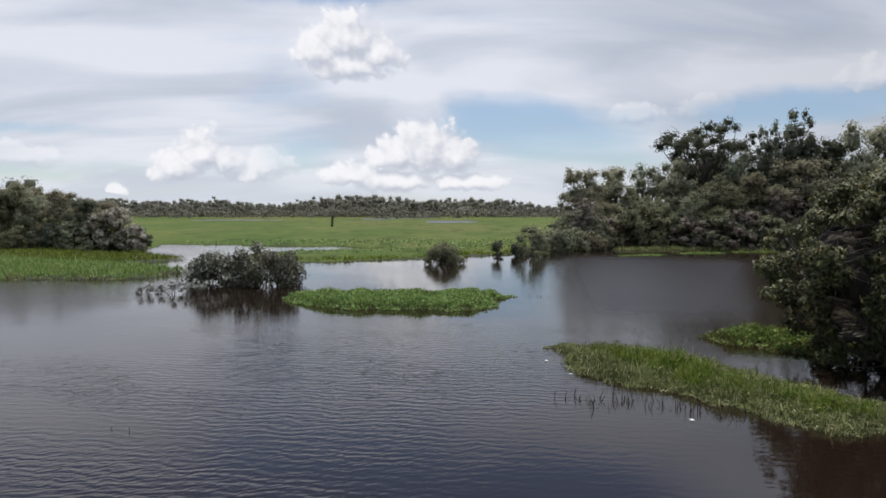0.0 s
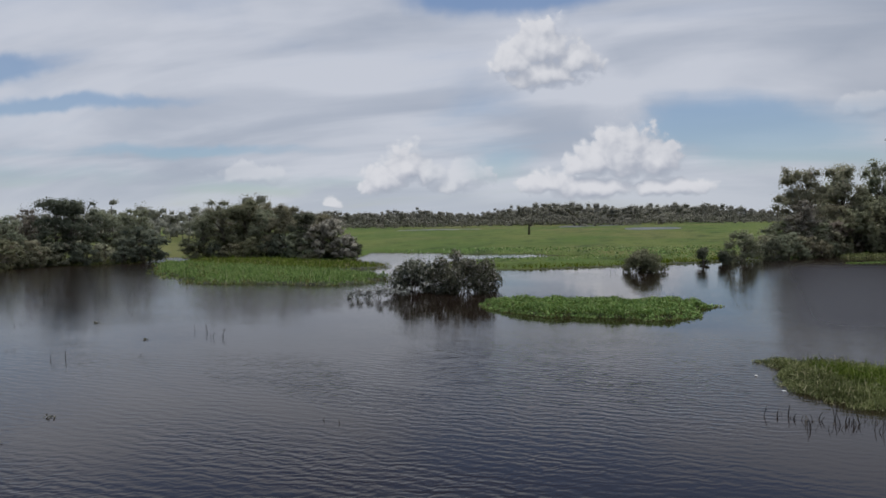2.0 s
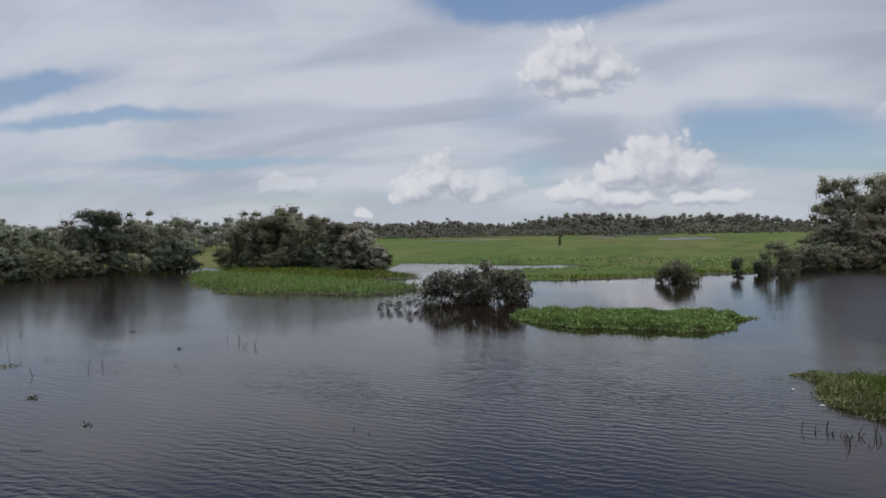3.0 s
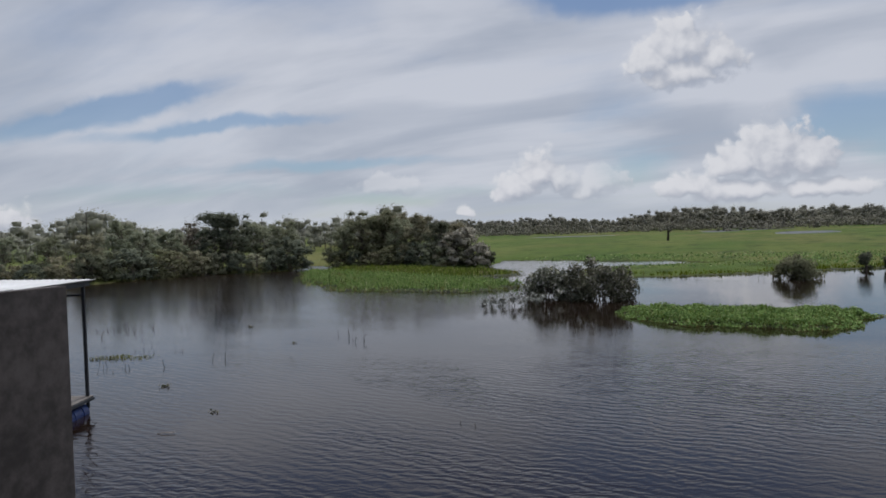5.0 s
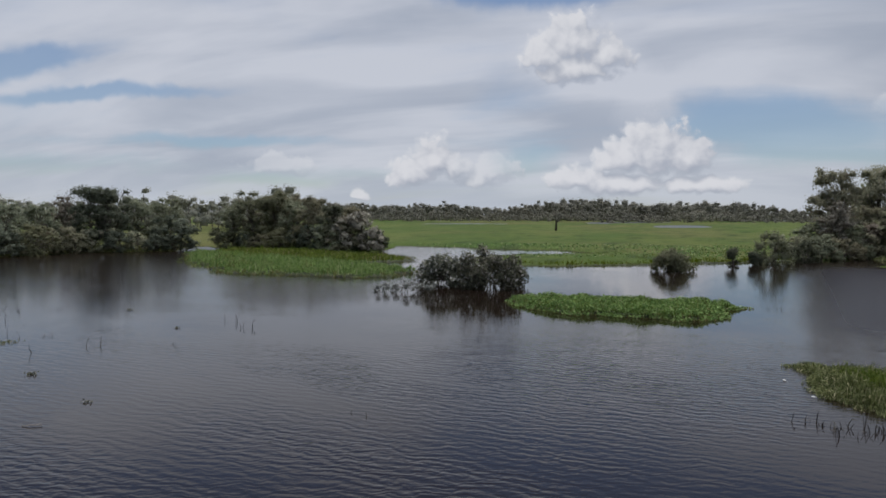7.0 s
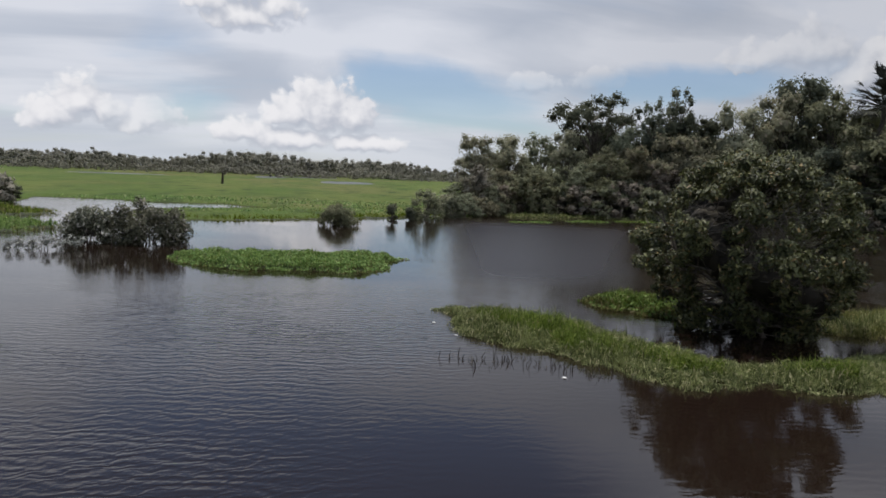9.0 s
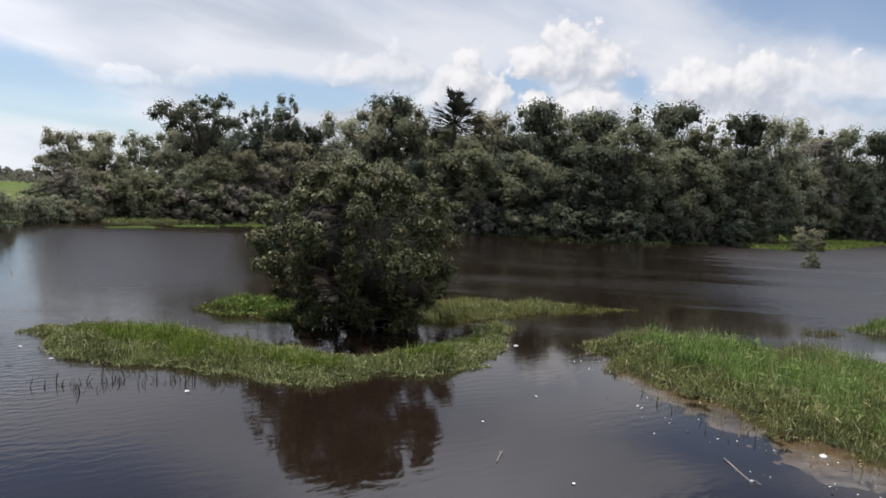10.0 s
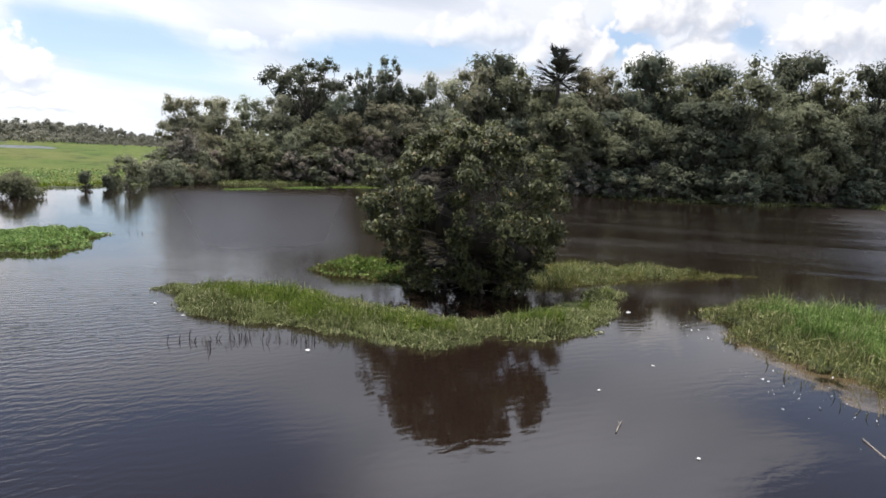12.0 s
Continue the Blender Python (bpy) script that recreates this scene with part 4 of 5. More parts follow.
for i in range(36):   # second rank
    a = 11.5 + i * 1.95 + mixed.uniform(-0.5, 0.5)
    top = float(np.interp(a, [s[1] for s in SKYLINE], [s[2] for s in SKYLINE]))
    r = float(shore(a)) + mixed.uniform(3.5, 6.5)
    # pale kinds on the left imitate glare haze, dark ones on the right shade
    kind = mixed.choice(["olive", "green", "pale", "olive", "leafy", "green"] if a < 34 else ["green", "dense", "dense", "leafy", "green", "dense"])
    plant(kind, *by_bearing(a, r), (4.2 + r * math.tan(radians(top))) * mixed.uniform(0.5, 0.78), mixed.uniform(1.0, 1.25))
for i in range(48):   # shrubs along the water
    a = 12 + i * 1.45 + mixed.uniform(-0.4, 0.4)
    r = float(shore(a)) + mixed.uniform(0.6, 2.5)
    # mostly dark leaves right of 34 degrees, in place of shade under the trees
    kind = mixed.choice(["bush", "olivebush", "drybush", "olivebush", "bush"] if a < 34 else ["darkbush", "darkbush", "darkbush", "bush", "drybush", "darkbush"])
    plant(kind, *by_bearing(a, r), mixed.uniform(2.4, 4.8), mixed.uniform(0.9, 1.4))

for i in range(30):   # undergrowth behind them
    a = 12 + i * 2.3 + mixed.uniform(-0.4, 0.4)
    r = float(shore(a)) + mixed.uniform(4, 11)
    plant(mixed.choice(["bush", "darkbush", "darkbush"]), *by_bearing(a, r), mixed.uniform(3.5, 5.5), mixed.uniform(1.2, 1.6))

# thicket beyond the left-hand water: kind, bearing, distance, height
THICKET = [("green", -58.5, 92, 5.0), ("green", -55.8, 90, 4.9), ("olive", -53.3, 87, 5.0), ("green", -51.0, 95, 6.9), ("green", -49.6, 88, 5.4),
           ("green", -47.6, 90, 5.4), ("pale", -46.2, 96, 7.2), ("dense", -44.4, 90, 7.3), ("dense", -43.2, 88, 7.0), ("green", -41.4, 90, 6.2),
           ("leafy", -39.6, 93, 6.2), ("darkbush", -38.8, 87, 4.2), ("green", -34.6, 90, 5.6), ("leafy", -32.9, 90, 7.0), ("green", -31.5, 91, 7.3), ("olive", -30.6, 92, 6.6),
           ("green", -29.8, 88, 6.0), ("olive", -28.2, 85, 6.2), ("dense", -26.9, 81.5, 5.2), ("drybush", -24.8, 81, 4.6), ("olive", -25.6, 84, 5.0)]
for kind, a, r, h in THICKET:
    plant(kind, *by_bearing(a, r), h, 1.15)
for i in range(30):
    a = -61 + i * 1.3
    if -38.3 < a < -35.6:
        continue
    r = float(shore(a)) + mixed.uniform(0.8, 3.0)
    plant(mixed.choice(["bush", "darkbush", "darkbush", "olivebush"]), *by_bearing(a, r), mixed.uniform(1.8, 3.6), mixed.uniform(1.0, 1.4))

# scrub where the grassland meets the forest
for kind, x, y, h, w in [("bush", 8.4, 66.8, 3.1, 0.9), ("darkbush", 11.6, 70.5, 2.3, 0.9), ("bush", 13.2, 73.5, 2.5, 1.3), ("olivebush", 15.4, 75, 2.2, 1.3), ("olivebush", 17.5, 79, 2.6, 1.3), ("olivebush", 11.0, 75.5, 2.2, 1.2),
                         ("bush", 14.0, 82, 3.4, 1.2), ("drybush", 33.0, 77.5, 4.4, 1.1), ("drybush", 41, 74, 3.4, 1.1), ("drybush", 58.2, 63.6, 4.2, 1.1), ("drybush", 60.6, 61.0, 3.2, 1.2), ("bush", 61.5, 26.1, 1.5, 0.8), ("olivebush", 93, 40, 3.2, 1.0), ("bush", 89, 39, 2.4, 0.9), ("darkbush", 84, 46, 3.4, 1.2), ("bush", 178, 47, 3.6, 1.1)]:
    plant(kind, x, y, h, w)

# ---------------------------------------------------------------- bushes standing in the water
rng = np.random.default_rng(40)
GIRTH = ((0.0, 1.9), (0.8, 2.35), (1.6, 2.9), (2.4, 3.3), (3.2, 3.25), (4.0, 2.75), (4.6, 2.0), (5.2, 0.9))   # height, half width
c, r = [], []
for i in range(330):
    z, a = 5.1 * rng.random() ** 0.8, i * 2.4 + rng.normal(0, 0.25)
    rad = rng.uniform(0.2, 0.46) * (0.85 if z < 1.9 else 1.0)
    half = float(np.interp(z, *zip(*GIRTH))) * (1 + 0.09 * math.sin(3 * a + 1.3 * z) + 0.06 * math.sin(5 * a - 2 * z))
    w = (half - rad * 0.8) * (rng.uniform(0.86, 1.06) if i % 4 else rng.uniform(0.35, 0.85))
    c.append((w * math.cos(a), w * math.sin(a), max(z - rad * 0.3, 0.12)))
    r.append(rad)
big = woody("bush", "large rounded olive-green bush with a dark shaded foot in the water", "bush", c, r, LEAF_BUSH, 46000, 0.155, 40,
            trunks=12, girth=0.05, slim=0.38, bare=14, scatter=1.4, within=1.3, up=0.3)
# dark lumps inside the crown put shade into the gaps between leaves
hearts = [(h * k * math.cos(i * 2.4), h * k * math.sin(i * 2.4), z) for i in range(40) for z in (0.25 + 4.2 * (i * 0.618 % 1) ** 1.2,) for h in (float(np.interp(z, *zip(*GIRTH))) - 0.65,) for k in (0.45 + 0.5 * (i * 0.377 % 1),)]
part("heartwood", mesh_of("heartwood", *cores(hearts, [0.62] * 40, np.random.default_rng(39), 1.0, 0.8, True)[:2], STALK_AND_SHADE, True), STALK_AND_SHADE, big, "dark lumps standing in for the shade among the inner twigs")
big.matrix_world = pose(12.2, 19.0, 0.0, 0, 0, 44)

c, r = dome_of(np.random.default_rng(41), 18, 3.6, 2.3, 0.4, 0.65)
left_lobe = woody("bush", "grey-green flooded bush with silvery leaves", "bush", c, r, LEAF_SILVER, 4600, 0.2, 41, trunks=5, girth=0.05, slim=0.45, bare=16, scatter=1.5, within=1.4)
left_lobe.matrix_world = pose(-13.0, 39.8, -0.2) @ Matrix.Diagonal((1, 1, 1.12, 1))
c, r = dome_of(np.random.default_rng(42), 26, 4.9, 2.7, 0.45, 0.75)
right_lobe = woody("bush", "dense grey-green flooded bush with upright branches", "bush", c, r, LEAF_SILVER, 7600, 0.2, 42, trunks=7, girth=0.05, slim=0.4, bare=30, scatter=1.5, within=1.4)
right_lobe.matrix_world = pose(-10.1, 40.0, -0.2, 0, 0, 30) @ Matrix.Diagonal((1, 1, 1.15, 1))
c = [(x * 0.19 - 1.8, 0.8 * math.sin(x * 2.1), 0.06 + 0.10 * (x % 4) + 0.012 * x) for x in range(19)]
sprawl = woody("water_shrub", "low silvery branches sprawling over the water", "shrub", c, [0.24] * 19, LEAF_PALE, 620, 0.15, 43, trunks=3, girth=0.03, slim=0.5)
sprawl.matrix_world = pose(-13.6, 35.6, 0.0)
c, r = dome_of(np.random.default_rng(44), 20, 3.6, 2.25, 0.4, 0.62)
mid_bush = woody("bush", "rounded olive bush standing in open water", "bush", c, r, LEAF_FOREST, 3600, 0.17, 44, trunks=5, girth=0.05)
mid_bush.matrix_world = pose(0.0, 55.6, -0.25) @ Matrix.Scale(1.08, 4)
for x, y, h, w, seed in ((5.0, 64.4, 1.55, 1.15, 45), (6.65, 64.6, 1.25, 0.8, 46)):
    c, r = heap_of(np.random.default_rng(seed), 16, w * 0.7, 0.1, h - 0.3, 0.26, 0.36, 0.2)
    stump = woody("overgrown_stump", "upright stump covered in dark green creeper", "stump", c, r, LEAF_DARK, 900, 0.17, seed, girth=0.14, group="stumps in the water")
    stump.matrix_world = pose(x, y, 0.0)

# ---------------------------------------------------------------- floating grass
MAT_NEAR = [(3.9, 21.0, 0.5), (4.9, 18.7, 1.6), (6.4, 16.6, 1.35), (8.2, 14.2, 1.1), (10.6, 13.9, 0.95), (13.0, 14.5, 0.75), (15.6, 16.2, 0.6)]
MAT_BANK = [(18.0, 13.4, 0.35), (18.1, 11.4, 2.1), (18.0, 8.8, 3.3), (18.2, 5.6, 4.1), (17.4, 1.5, 4.5)]
grass_mat("bright green floating grass before the large bush", MAT_NEAR, 17000, 50, GRASS_GREEN, 0.42, 0.026, 0.45, lean=0.8, sprigs=24000, mound=0.06, edge=0.7)
grass_mat("lush green grass bank with yellowing edges", MAT_BANK, 40000, 51, GRASS_GREEN, 0.52, 0.020, 0.5, lean=0.65, mound=0.12, sprigs=26000, edge=1.3)
grass_mat("green floating plants beside the bush's foot", [(10.0, 22.6, 0.9), (11.4, 21.6, 1.1)], 4500, 52, GRASS_GREEN, 0.46, 0.026, 0.4, broad=900, sprigs=3600)
grass_mat("strip of yellowish grass trailing from the bush", [(15.4, 19.5, 1.3), (18.6, 19.5, 1.3), (21.4, 18.5, 0.9), (23.3, 17.2, 0.2)], 9000, 53, GRASS_OLIVE, 0.36, 0.024, 0.5, lean=0.8, sprigs=9000, mound=0.06)
grass_mat("low island of bright green water plants", [(-6.6, 33.2, 0.9), (-3.6, 32.6, 2.5), (0.0, 32.4, 2.6), (2.2, 34.2, 0.8), (3.3, 34.4, 0.2)], 12000, 54, GRASS_GREEN, 0.34, 0.03, 0.45, broad=9000, edge=0.1, sprigs=14000, clump=0.45)
grass_mat("broad mat of green grass before the thicket", [(-46, 62, 1.5), (-37, 55, 4.6), (-29, 49.5, 5.8), (-22.5, 47.0, 4.4), (-18.3, 47.6, 1.2)], 14000, 55, GRASS_GREEN, 0.45, 0.05, 0.9, broad=9000, sprigs=18000, clump=0.7)
grass_mat("grass running back to the thicket", [(-44, 68, 4.5), (-36, 62, 7.0), (-28, 60, 5.0)], 9000, 56, GRASS_GREEN, 0.36, 0.08, 0.8, sprigs=9000)
grass_mat("green tongue of marsh grass in the shallows", TONGUE, 14000, 57, GRASS_FIELD, 0.24, 0.08, 0.8, sprigs=14000, mound=0.1)
grass_mat("tuft of tall bright green water grass", [(29.4, 9.9, 0.7), (30.4, 9.4, 0.7)], 2600, 58, GRASS_GREEN, 0.7, 0.022, 0.3)
grass_mat("thin yellow-green weeds in open water", [(26.4, 10.9, 0.4), (27.4, 10.6, 0.3)], 260, 59, GRASS_OLIVE, 0.45, 0.018, 0.3, mound=0.01)
grass_mat("small patch of floating weeds", [(-22.3, 16.6, 0.3), (-20.9, 17.2, 0.35)], 420, 60, GRASS_OLIVE, 0.22, 0.02, 0.2, mound=0.02)
grass_mat("grassy strip below the forest", [(20, 76, 1.2), (27, 77.5, 1.0), (34, 74.5, 0.8)], 9000, 61, GRASS_OLIVE, 0.3, 0.07, 0.7, mound=0.08)
for k, spine in enumerate(([(17, 66, 0.8), (20, 67, 0.6)], [(24, 69.5, 1.0), (27, 70.5, 0.7)], [(30, 72, 0.6), (33.5, 72.5, 0.8)])):
    grass_mat("yellowish floating leaves off the forest shore", spine, 500, 66 + k, GRASS_OLIVE, 0.1, 0.1, 0.7, mound=0.01, broad=500)
grass_mat("green spit of grass below the forest", [(86, 42.5, 2.4), (96, 42, 3.6), (118, 46.5, 4.2), (150, 52.5, 3.0), (172, 56, 1.0)], 14000, 62, GRASS_GREEN, 0.4, 0.14, 0.9, mound=0.12, broad=3000, sprigs=6000, clump=1.2)

grass_mat("pale grass along the flooded thicket", [(by_bearing(a, r) + (1.1,)) for a, r in ((-61, 85), (-53, 80), (-46, 86), (-39.5, 86))], 7000, 64, GRASS_OLIVE, 0.45, 0.09, 0.8, mound=0.12)
grass_mat("grass under the forest's edge", [(by_bearing(a, r) + (0.9,)) for a, r in ((27, 84.5), (36, 86), (43, 85), (49, 84), (54, 84), (58, 93), (62.5, 98))], 9000, 65, GRASS_OLIVE, 0.4, 0.09, 0.9, mound=0.1)


def field_tufts():
    """Taller tufts over the near part of the grassland."""
    rng = np.random.default_rng(63)
    n = 9000
    a, r = np.radians(rng.uniform(-38, 14, n)), rng.uniform(66, 96, n)
    x, y = r * np.sin(a), r * np.cos(a)
    z = land_height(x, y)
    keep = (z > 0.03) & (wobble(x, y, 64, 6.0) > -0.25 + 0.8 * rng.random(n) - 0.5)
    x, y, z = x[keep], y[keep], z[keep]
    v, f = blades(x, y, z - 0.02, rng.uniform(0.10, 0.26, len(x)), 0.16, rng, 0.9)
    me = mesh_of("field_grass", v, f, GRASS_GREEN)
    return tagged(new("field_grass", me), "knee-high green grass of the flooded meadow", "grass", kind="stuff")


field_tufts()

# ---------------------------------------------------------------- stalks, twigs and drift
for i, (x, y, n, tall) in enumerate([(-15.0, 22.6, 4, 0.55), (-16.4, 23.7, 3, 0.45), (-14.9, 18.6, 5, 0.22), (-6.1, 13.2, 2, 0.32), (-28.3, 22.9, 4, 0.55), (-27.0, 23.3, 4, 0.4),
                                     (-25.6, 23.9, 5, 0.3), (-19.8, 14.5, 4, 0.25), (-20.4, 18.6, 4, 0.3), (-17.8, 17.8, 2, 0.45), (-2.2, 54.0, 3, 0.8),
                                     (-5.6, 31.0, 1, 0.4), (10.5, 62, 3, 0.5), (4.6, 34.6, 5, 0.3), (5.6, 34.2, 4, 0.25), (25.9, 6.6, 5, 0.5), (27.2, 7.6, 4, 0.45)]):
    stalk_tuft(x, y, n, tall * 0.65, 70 + i, "thin dark stems standing in the water")
reed = random.Random(9)
for i in range(22):
    x = reed.uniform(-29, -18.5)
    stalk_tuft(x, 15.2 - (x + 19) * 0.75 + reed.uniform(-1.6, 1.6), reed.randint(1, 3), reed.uniform(0.12, 0.34), 160 + i, "small dark weed stems in the water")


def dead_blades(x, y, seed):
    """A clump of dark drooping blades at the edge of a grass mat."""
    rng = np.random.default_rng(seed)
    n = 12
    v, f = blades(rng.normal(0, 0.2, n), rng.normal(0, 0.14, n), np.full(n, -0.05), rng.uniform(0.16, 0.36, n), 0.02, rng, 0.9)
    ob = tagged(new("dead_grass", mesh_of("dead_grass", v, f, STALK_AND_SHADE)), "dark dead blades bent over the water", "grass", kind="stuff")
    ob.location = (x, y, 0)


for i, (x, y) in enumerate([(3.2, 15.3), (3.4, 15.0), (3.6, 15.5), (4.0, 15.3), (4.2, 15.5), (4.6, 15.1), (4.9, 15.0), (5.2, 14.7), (5.5, 14.5), (5.8, 14.2), (6.3, 13.8), (2.8, 15.7)]):
    dead_blades(x, y, 95 + i)


def floating_clump(x, y, seed, k=1.0):
    rng = np.random.default_rng(seed)
    n = 26
    p = np.stack([rng.normal(0, 0.13, n), rng.normal(0, 0.09, n), rng.uniform(0.0, 0.1, n)], 1)
    v, f = leaf_quads(p, rng.normal(0, 0.7, (n, 3)) + np.array([0, 0, 0.7]), rng.uniform(0.06, 0.14, n), rng, 0.8)
    ob = tagged(new("floating_plant", mesh_of("floating_plant", v, f, LEAF_SILVER)), "small floating clump of grey-green leaves", "water plant", kind="stuff")
    ob.matrix_world = Matrix.Translation((x, y, 0)) @ Matrix.Scale(k, 4)


for i, (x, y, k) in enumerate([(-15.9, 14.0, 0.75), (-22.6, 25.0, 0.6), (-17.4, 21.6, 0.5), (-12.4, 12.3, 0.45)]):
    floating_clump(x, y, 110 + i, k)


def driftwood(x, y, turn, length, label, seed, thick=0.035):
    rng = np.random.default_rng(seed)
    v, f = tubes([limb((-length / 2, 0, 0.01), (length / 2, 0, 0.02), thick, thick * 0.6, rng, 0.006, 3), limb((0.1 * length, 0, 0.02), (0.1 * length + 0.12, 0.05, 0.05), thick * 0.5, thick * 0.2, rng, 0.05, 4)], 6)
    ob = tagged(new("driftwood", mesh_of("driftwood", v, f, DRIFTWOOD, True)), label, "driftwood")
    ob.matrix_world = pose(x, y, 0, 0, 0, turn)


driftwood(10.55, 4.74, 58, 2.75, "straight bleached stick afloat by the mud", 120, 0.016)
driftwood(-12.0, 10.5, 20, 0.4, "short dark stick afloat", 121, 0.01)
driftwood(13.9, 15.6, 10, 0.9, "pale stick caught at the grass edge", 122, 0.03)
driftwood(8.0, 8.0, 35, 0.5, "thin bleached stick afloat", 123, 0.012)


def scrap(x, y, w, seed):
    """A crumpled pale scrap afloat."""
    rng = np.random.default_rng(seed)
    bm = bmesh.new()
    bmesh.ops.create_icosphere(bm, subdivisions=2, radius=0.5)
    for v in bm.verts:
        v.co = Vector((v.co.x * w * 1.6, v.co.y * w, v.co.z * w * 0.35)) * (1 + 0.25 * noise.noise(v.co * 3 + Vector((seed, 0, 0))))
    me = bpy.data.meshes.new("litter")
    bm.to_mesh(me)
    bm.free()
    me.materials.append(LITTER)
    ob = tagged(new("litter", me), "pale crumpled scrap floating on the water", "litter", "floating scraps")
    ob.matrix_world = pose(x, y, 0.01, 0, 0, rng.uniform(0, 180))


for i, (x, y, w) in enumerate([(5.0, 14.0, 0.09), (2.9, 19.6, 0.08), (13.0, 5.0, 0.14), (14.6, 14.2, 0.1), (9.0, 9.5, 0.05), (11.2, 10.2, 0.05), (8.2, 6.6, 0.05), (3.3, 18.0, 0.07)]):
    scrap(x, y, w, 130 + i)


def mud_flat():
    """Brown silt that just breaks the surface beside the grass bank, and the scum drifting off it."""
    spine = [(16.0, 12.2, 0.4), (14.9, 10.3, 0.7), (14.2, 8.4, 0.9), (13.5, 6.2, 0.9), (13.0, 3.4, 1.0)]
    X, Y = np.meshgrid(np.arange(10.0, 18, 0.1), np.arange(0, 13.6, 0.1))
    d = near_spine(X, Y, spine) + 0.5 * wobble(X, Y, 140)
    Z = np.clip(d * 0.035, -0.08, 0.012) - 0.004 + 0.013 * wobble(X, Y, 141, 0.3) + 0.005 * wobble(X, Y, 144, 0.1)
    k = X.shape[1]
    i, j = np.nonzero(near_spine(X, Y, spine)[:-1, :-1] > -0.6)
    f = np.stack([i * k + j, i * k + j + 1, (i + 1) * k + j + 1, (i + 1) * k + j], 1)
    tagged(new("mud_flat", mesh_of("mud_flat", np.stack([X, Y, Z], -1).reshape(-1, 3), f, MUD, True)), "wet brown silt breaking the surface", "mud", kind="structure")
    rng = np.random.default_rng(142)
    n = 260
    x, y, dd = scattered([(15.2, 11.6, 0.5), (13.6, 9.0, 0.8), (12.3, 6.9, 1.0), (11.7, 5.2, 1.1), (11.8, 3.8, 1.2)], n, 143, 0.6)
    v, f = leaf_quads(np.stack([x, y, np.full(n, 0.02)], 1), rng.normal(0, 0.25, (n, 3)) + np.array([0, 0, 1]), 0.010 + 0.07 * rng.random(n) ** 5, rng, 0.5, 0.05)
    tagged(new("floating_debris", mesh_of("floating_debris", v, f, LITTER)), "scum of bleached leaf litter on the water", "debris", kind="stuff")
    x, y, dd = scattered([(14.9, 10.2, 0.5), (13.7, 7.8, 0.7), (13.0, 5.2, 0.8), (12.6, 3.6, 0.9)], 260, 145, 0.6)
    v, f = blades(x, y, np.full(260, -0.02), rng.uniform(0.06, 0.26, 260), 0.016, rng, 1.0)
    tagged(new("dead_grass", mesh_of("dead_grass", v, f, GRASS_OLIVE)), "sparse yellow blades standing in the silt", "grass", kind="stuff")


mud_flat()

# ---------------------------------------------------------------- dead trunk out in the meadow
rng = np.random.default_rng(150)
z0 = float(land_height(np.array(-26.7), np.array(170.0)))
v, f = tubes([limb((0, 0, -0.2), (0.15, 0, 2.3), 0.32, 0.22, rng, 0.02, 6), limb((0.1, 0, 1.7), (0.5, 0, 2.2), 0.1, 0.05, rng, 0.05, 3)], 9)
snag = tagged(new("dead_trunk", mesh_of("dead_trunk", v, f, STALK_AND_SHADE, True)), "dark broken tree trunk standing in the meadow", "tree stump")
snag.location = (-26.7, 170.0, z0)

# ---------------------------------------------------------------- concrete wall and floating house
def concrete_wall():
    bm = bmesh.new()
    box(bm, (-0.11, -4.6, -1.0), (0.11, 0.0, 3.56), 0.012)
    me = bpy.data.meshes.new("wall_concrete")
    bm.to_mesh(me)
    bm.free()
    me.materials.append(CONCRETE)
    ob = tagged(new("wall_concrete", me), "weathered grey rendered wall rising from the water", "wall", kind="structure")
    ob.matrix_world = pose(-9.14, 6.23, 0, 0, 0, 9)


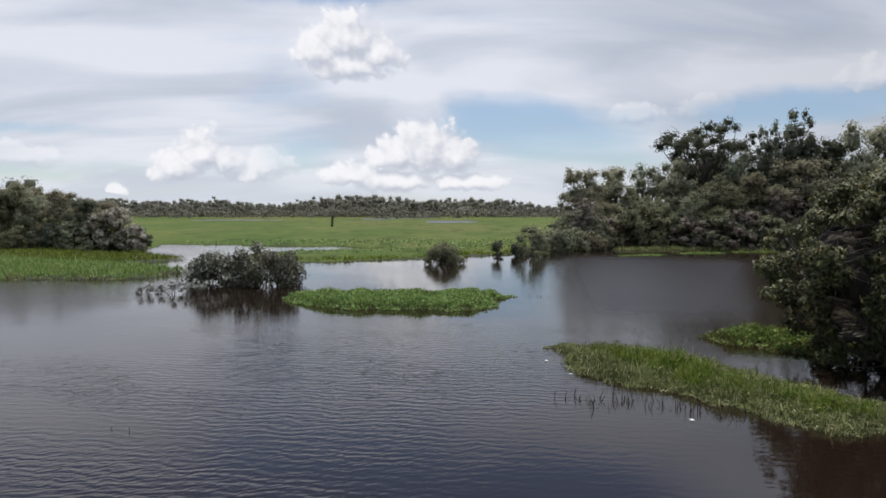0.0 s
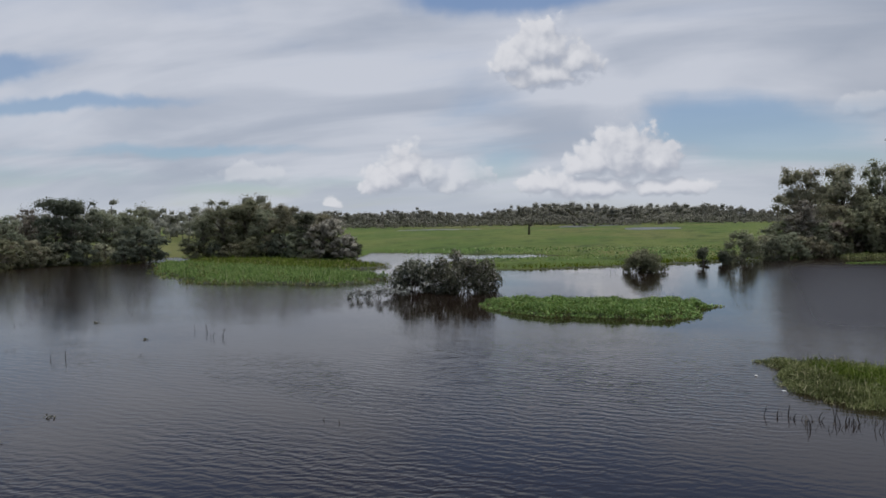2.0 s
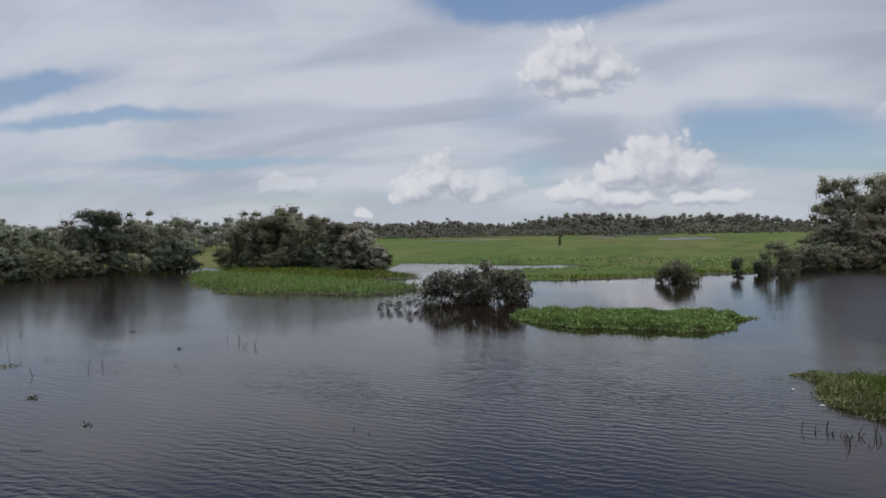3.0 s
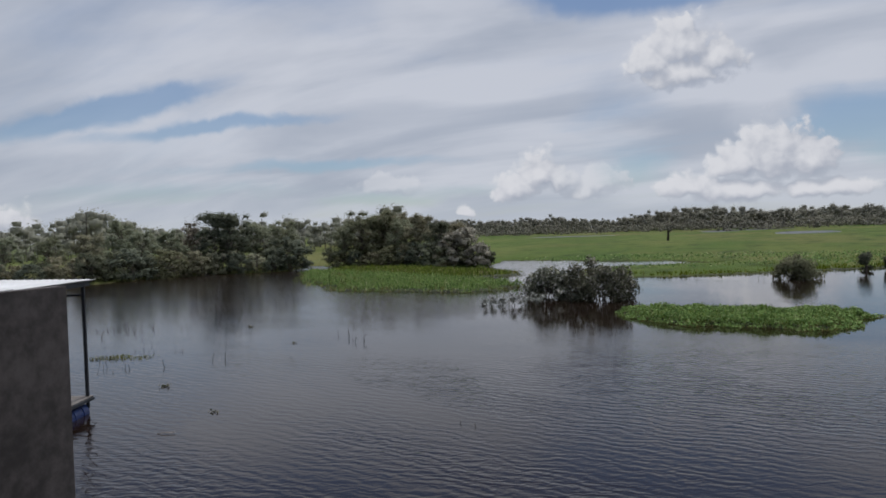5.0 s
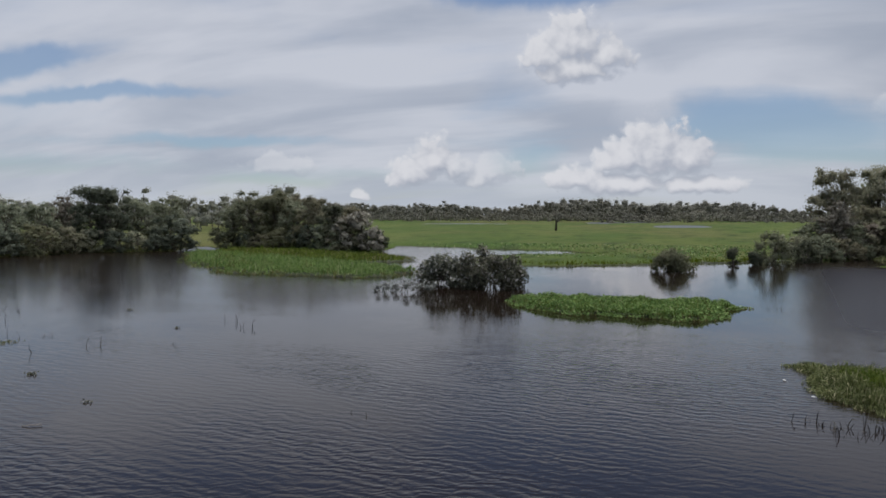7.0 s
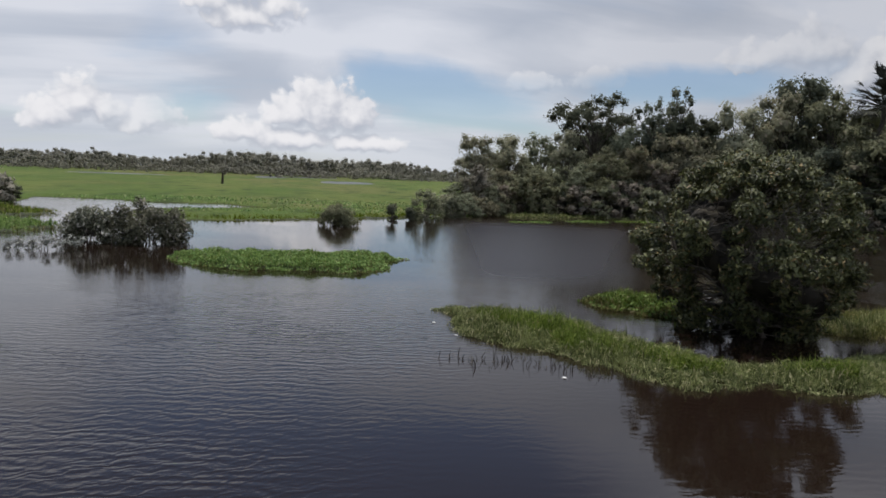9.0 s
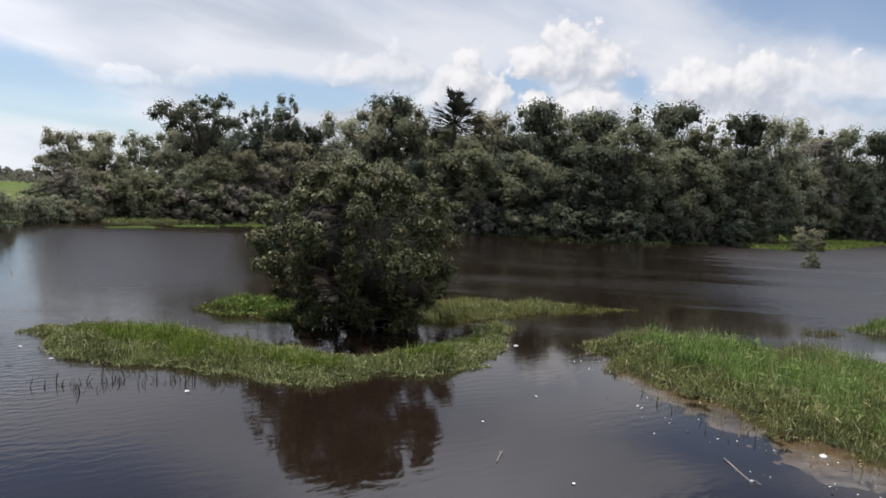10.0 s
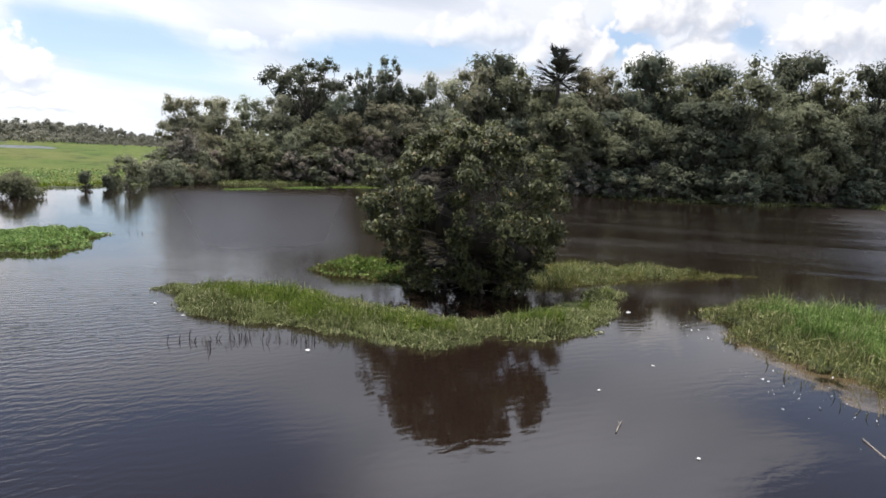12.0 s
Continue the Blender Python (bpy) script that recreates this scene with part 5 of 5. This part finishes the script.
def floating_house():
    ob = thing("floating_house", "small floating hut with a whitewashed sheet roof on blue drums", "house", (-15.48, 11.6, 0), 26.84)
    x = np.linspace(-5.0, 0.0, 121)
    prof = 0.018 * np.cos(x * 2 * np.pi / 0.16)
    for k, (y0, y1) in enumerate(((-7.0, -3.4), (-3.5, 0.0))):
        vs, fs = [], []
        for y in (y0, y1):
            for lift in (0.0, -0.012):
                vs += [(a, y, 3.235 - a * 0.022 + p + lift + 0.02 * (k == 0)) for a, p in zip(x, prof)]
        n = len(x)
        for i in range(n - 1):
            fs += [(i, i + 1, 2 * n + i + 1, 2 * n + i), (n + i, 3 * n + i, 3 * n + i + 1, n + i + 1), (i, n + i, n + i + 1, i + 1), (2 * n + i, 2 * n + i + 1, 3 * n + i + 1, 3 * n + i)]
        fs += [(0, 2 * n, 3 * n, n), (n - 1, 2 * n - 1, 4 * n - 1, 3 * n - 1)]
        part("roof_sheet", mesh_of("roof_sheet", vs, fs, ROOF_SHEET), ROOF_SHEET, ob, "whitewashed corrugated sheet")
    part("roof_beam", box(bmesh.new(), (-0.16, -6.8, 3.09), (-0.1, -0.1, 3.2), 0.006), DARK_STEEL, ob)
    part("roof_beam", box(bmesh.new(), (-4.9, -0.42, 3.1), (-0.1, -0.36, 3.2), 0.006), DARK_STEEL, ob)
    part("cross_rail", box(bmesh.new(), (-4.9, -0.42, 2.86), (-0.1, -0.37, 2.91), 0.005), DARK_STEEL, ob)
    for px in (-0.13, -4.9):
        part("post", box(bmesh.new(), (px - 0.035, -0.43, 0.1), (px + 0.035, -0.36, 3.2), 0.006), DARK_STEEL, ob)
    part("side_wall", box(bmesh.new(), (-0.25, -6.6, 0.45), (-0.17, -2.6, 3.1), 0.008), BOARD, ob)
    part("end_wall", box(bmesh.new(), (-4.8, -2.6, 0.45), (-0.17, -2.52, 3.1), 0.008), BOARD, ob)
    deck = part("deck_frame", box(bmesh.new(), (-5.0, -6.9, 0.30), (0.0, -0.3, 0.37), 0.01), DARK_STEEL, ob)
    for i in range(34):
        y = -6.85 + i * 0.193
        part("deck_board", box(bmesh.new(), (-5.0, y, 0.372), (-0.03, y + 0.18, 0.40), 0.006), BOARD, deck)
    for px in (-0.35, -2.4, -4.5):
        for py in (-0.9, -2.6, -4.3, -6.0):
            bm = bmesh.new()
            bmesh.ops.create_cone(bm, cap_ends=True, segments=24, radius1=0.29, radius2=0.29, depth=0.88, matrix=pose(px, py, 0.0, 90, 0, 0))
            drum = part("drum", bm, BLUE_DRUM, ob, "blue plastic drum")
            for off in (-0.2, 0.2):
                hoop = bmesh.new()
                bmesh.ops.create_cone(hoop, cap_ends=True, segments=24, radius1=0.305, radius2=0.305, depth=0.05, matrix=pose(px, py + off, 0.0, 90, 0, 0))
                part("hoop", hoop, BLUE_DRUM, drum)


concrete_wall()
floating_house()
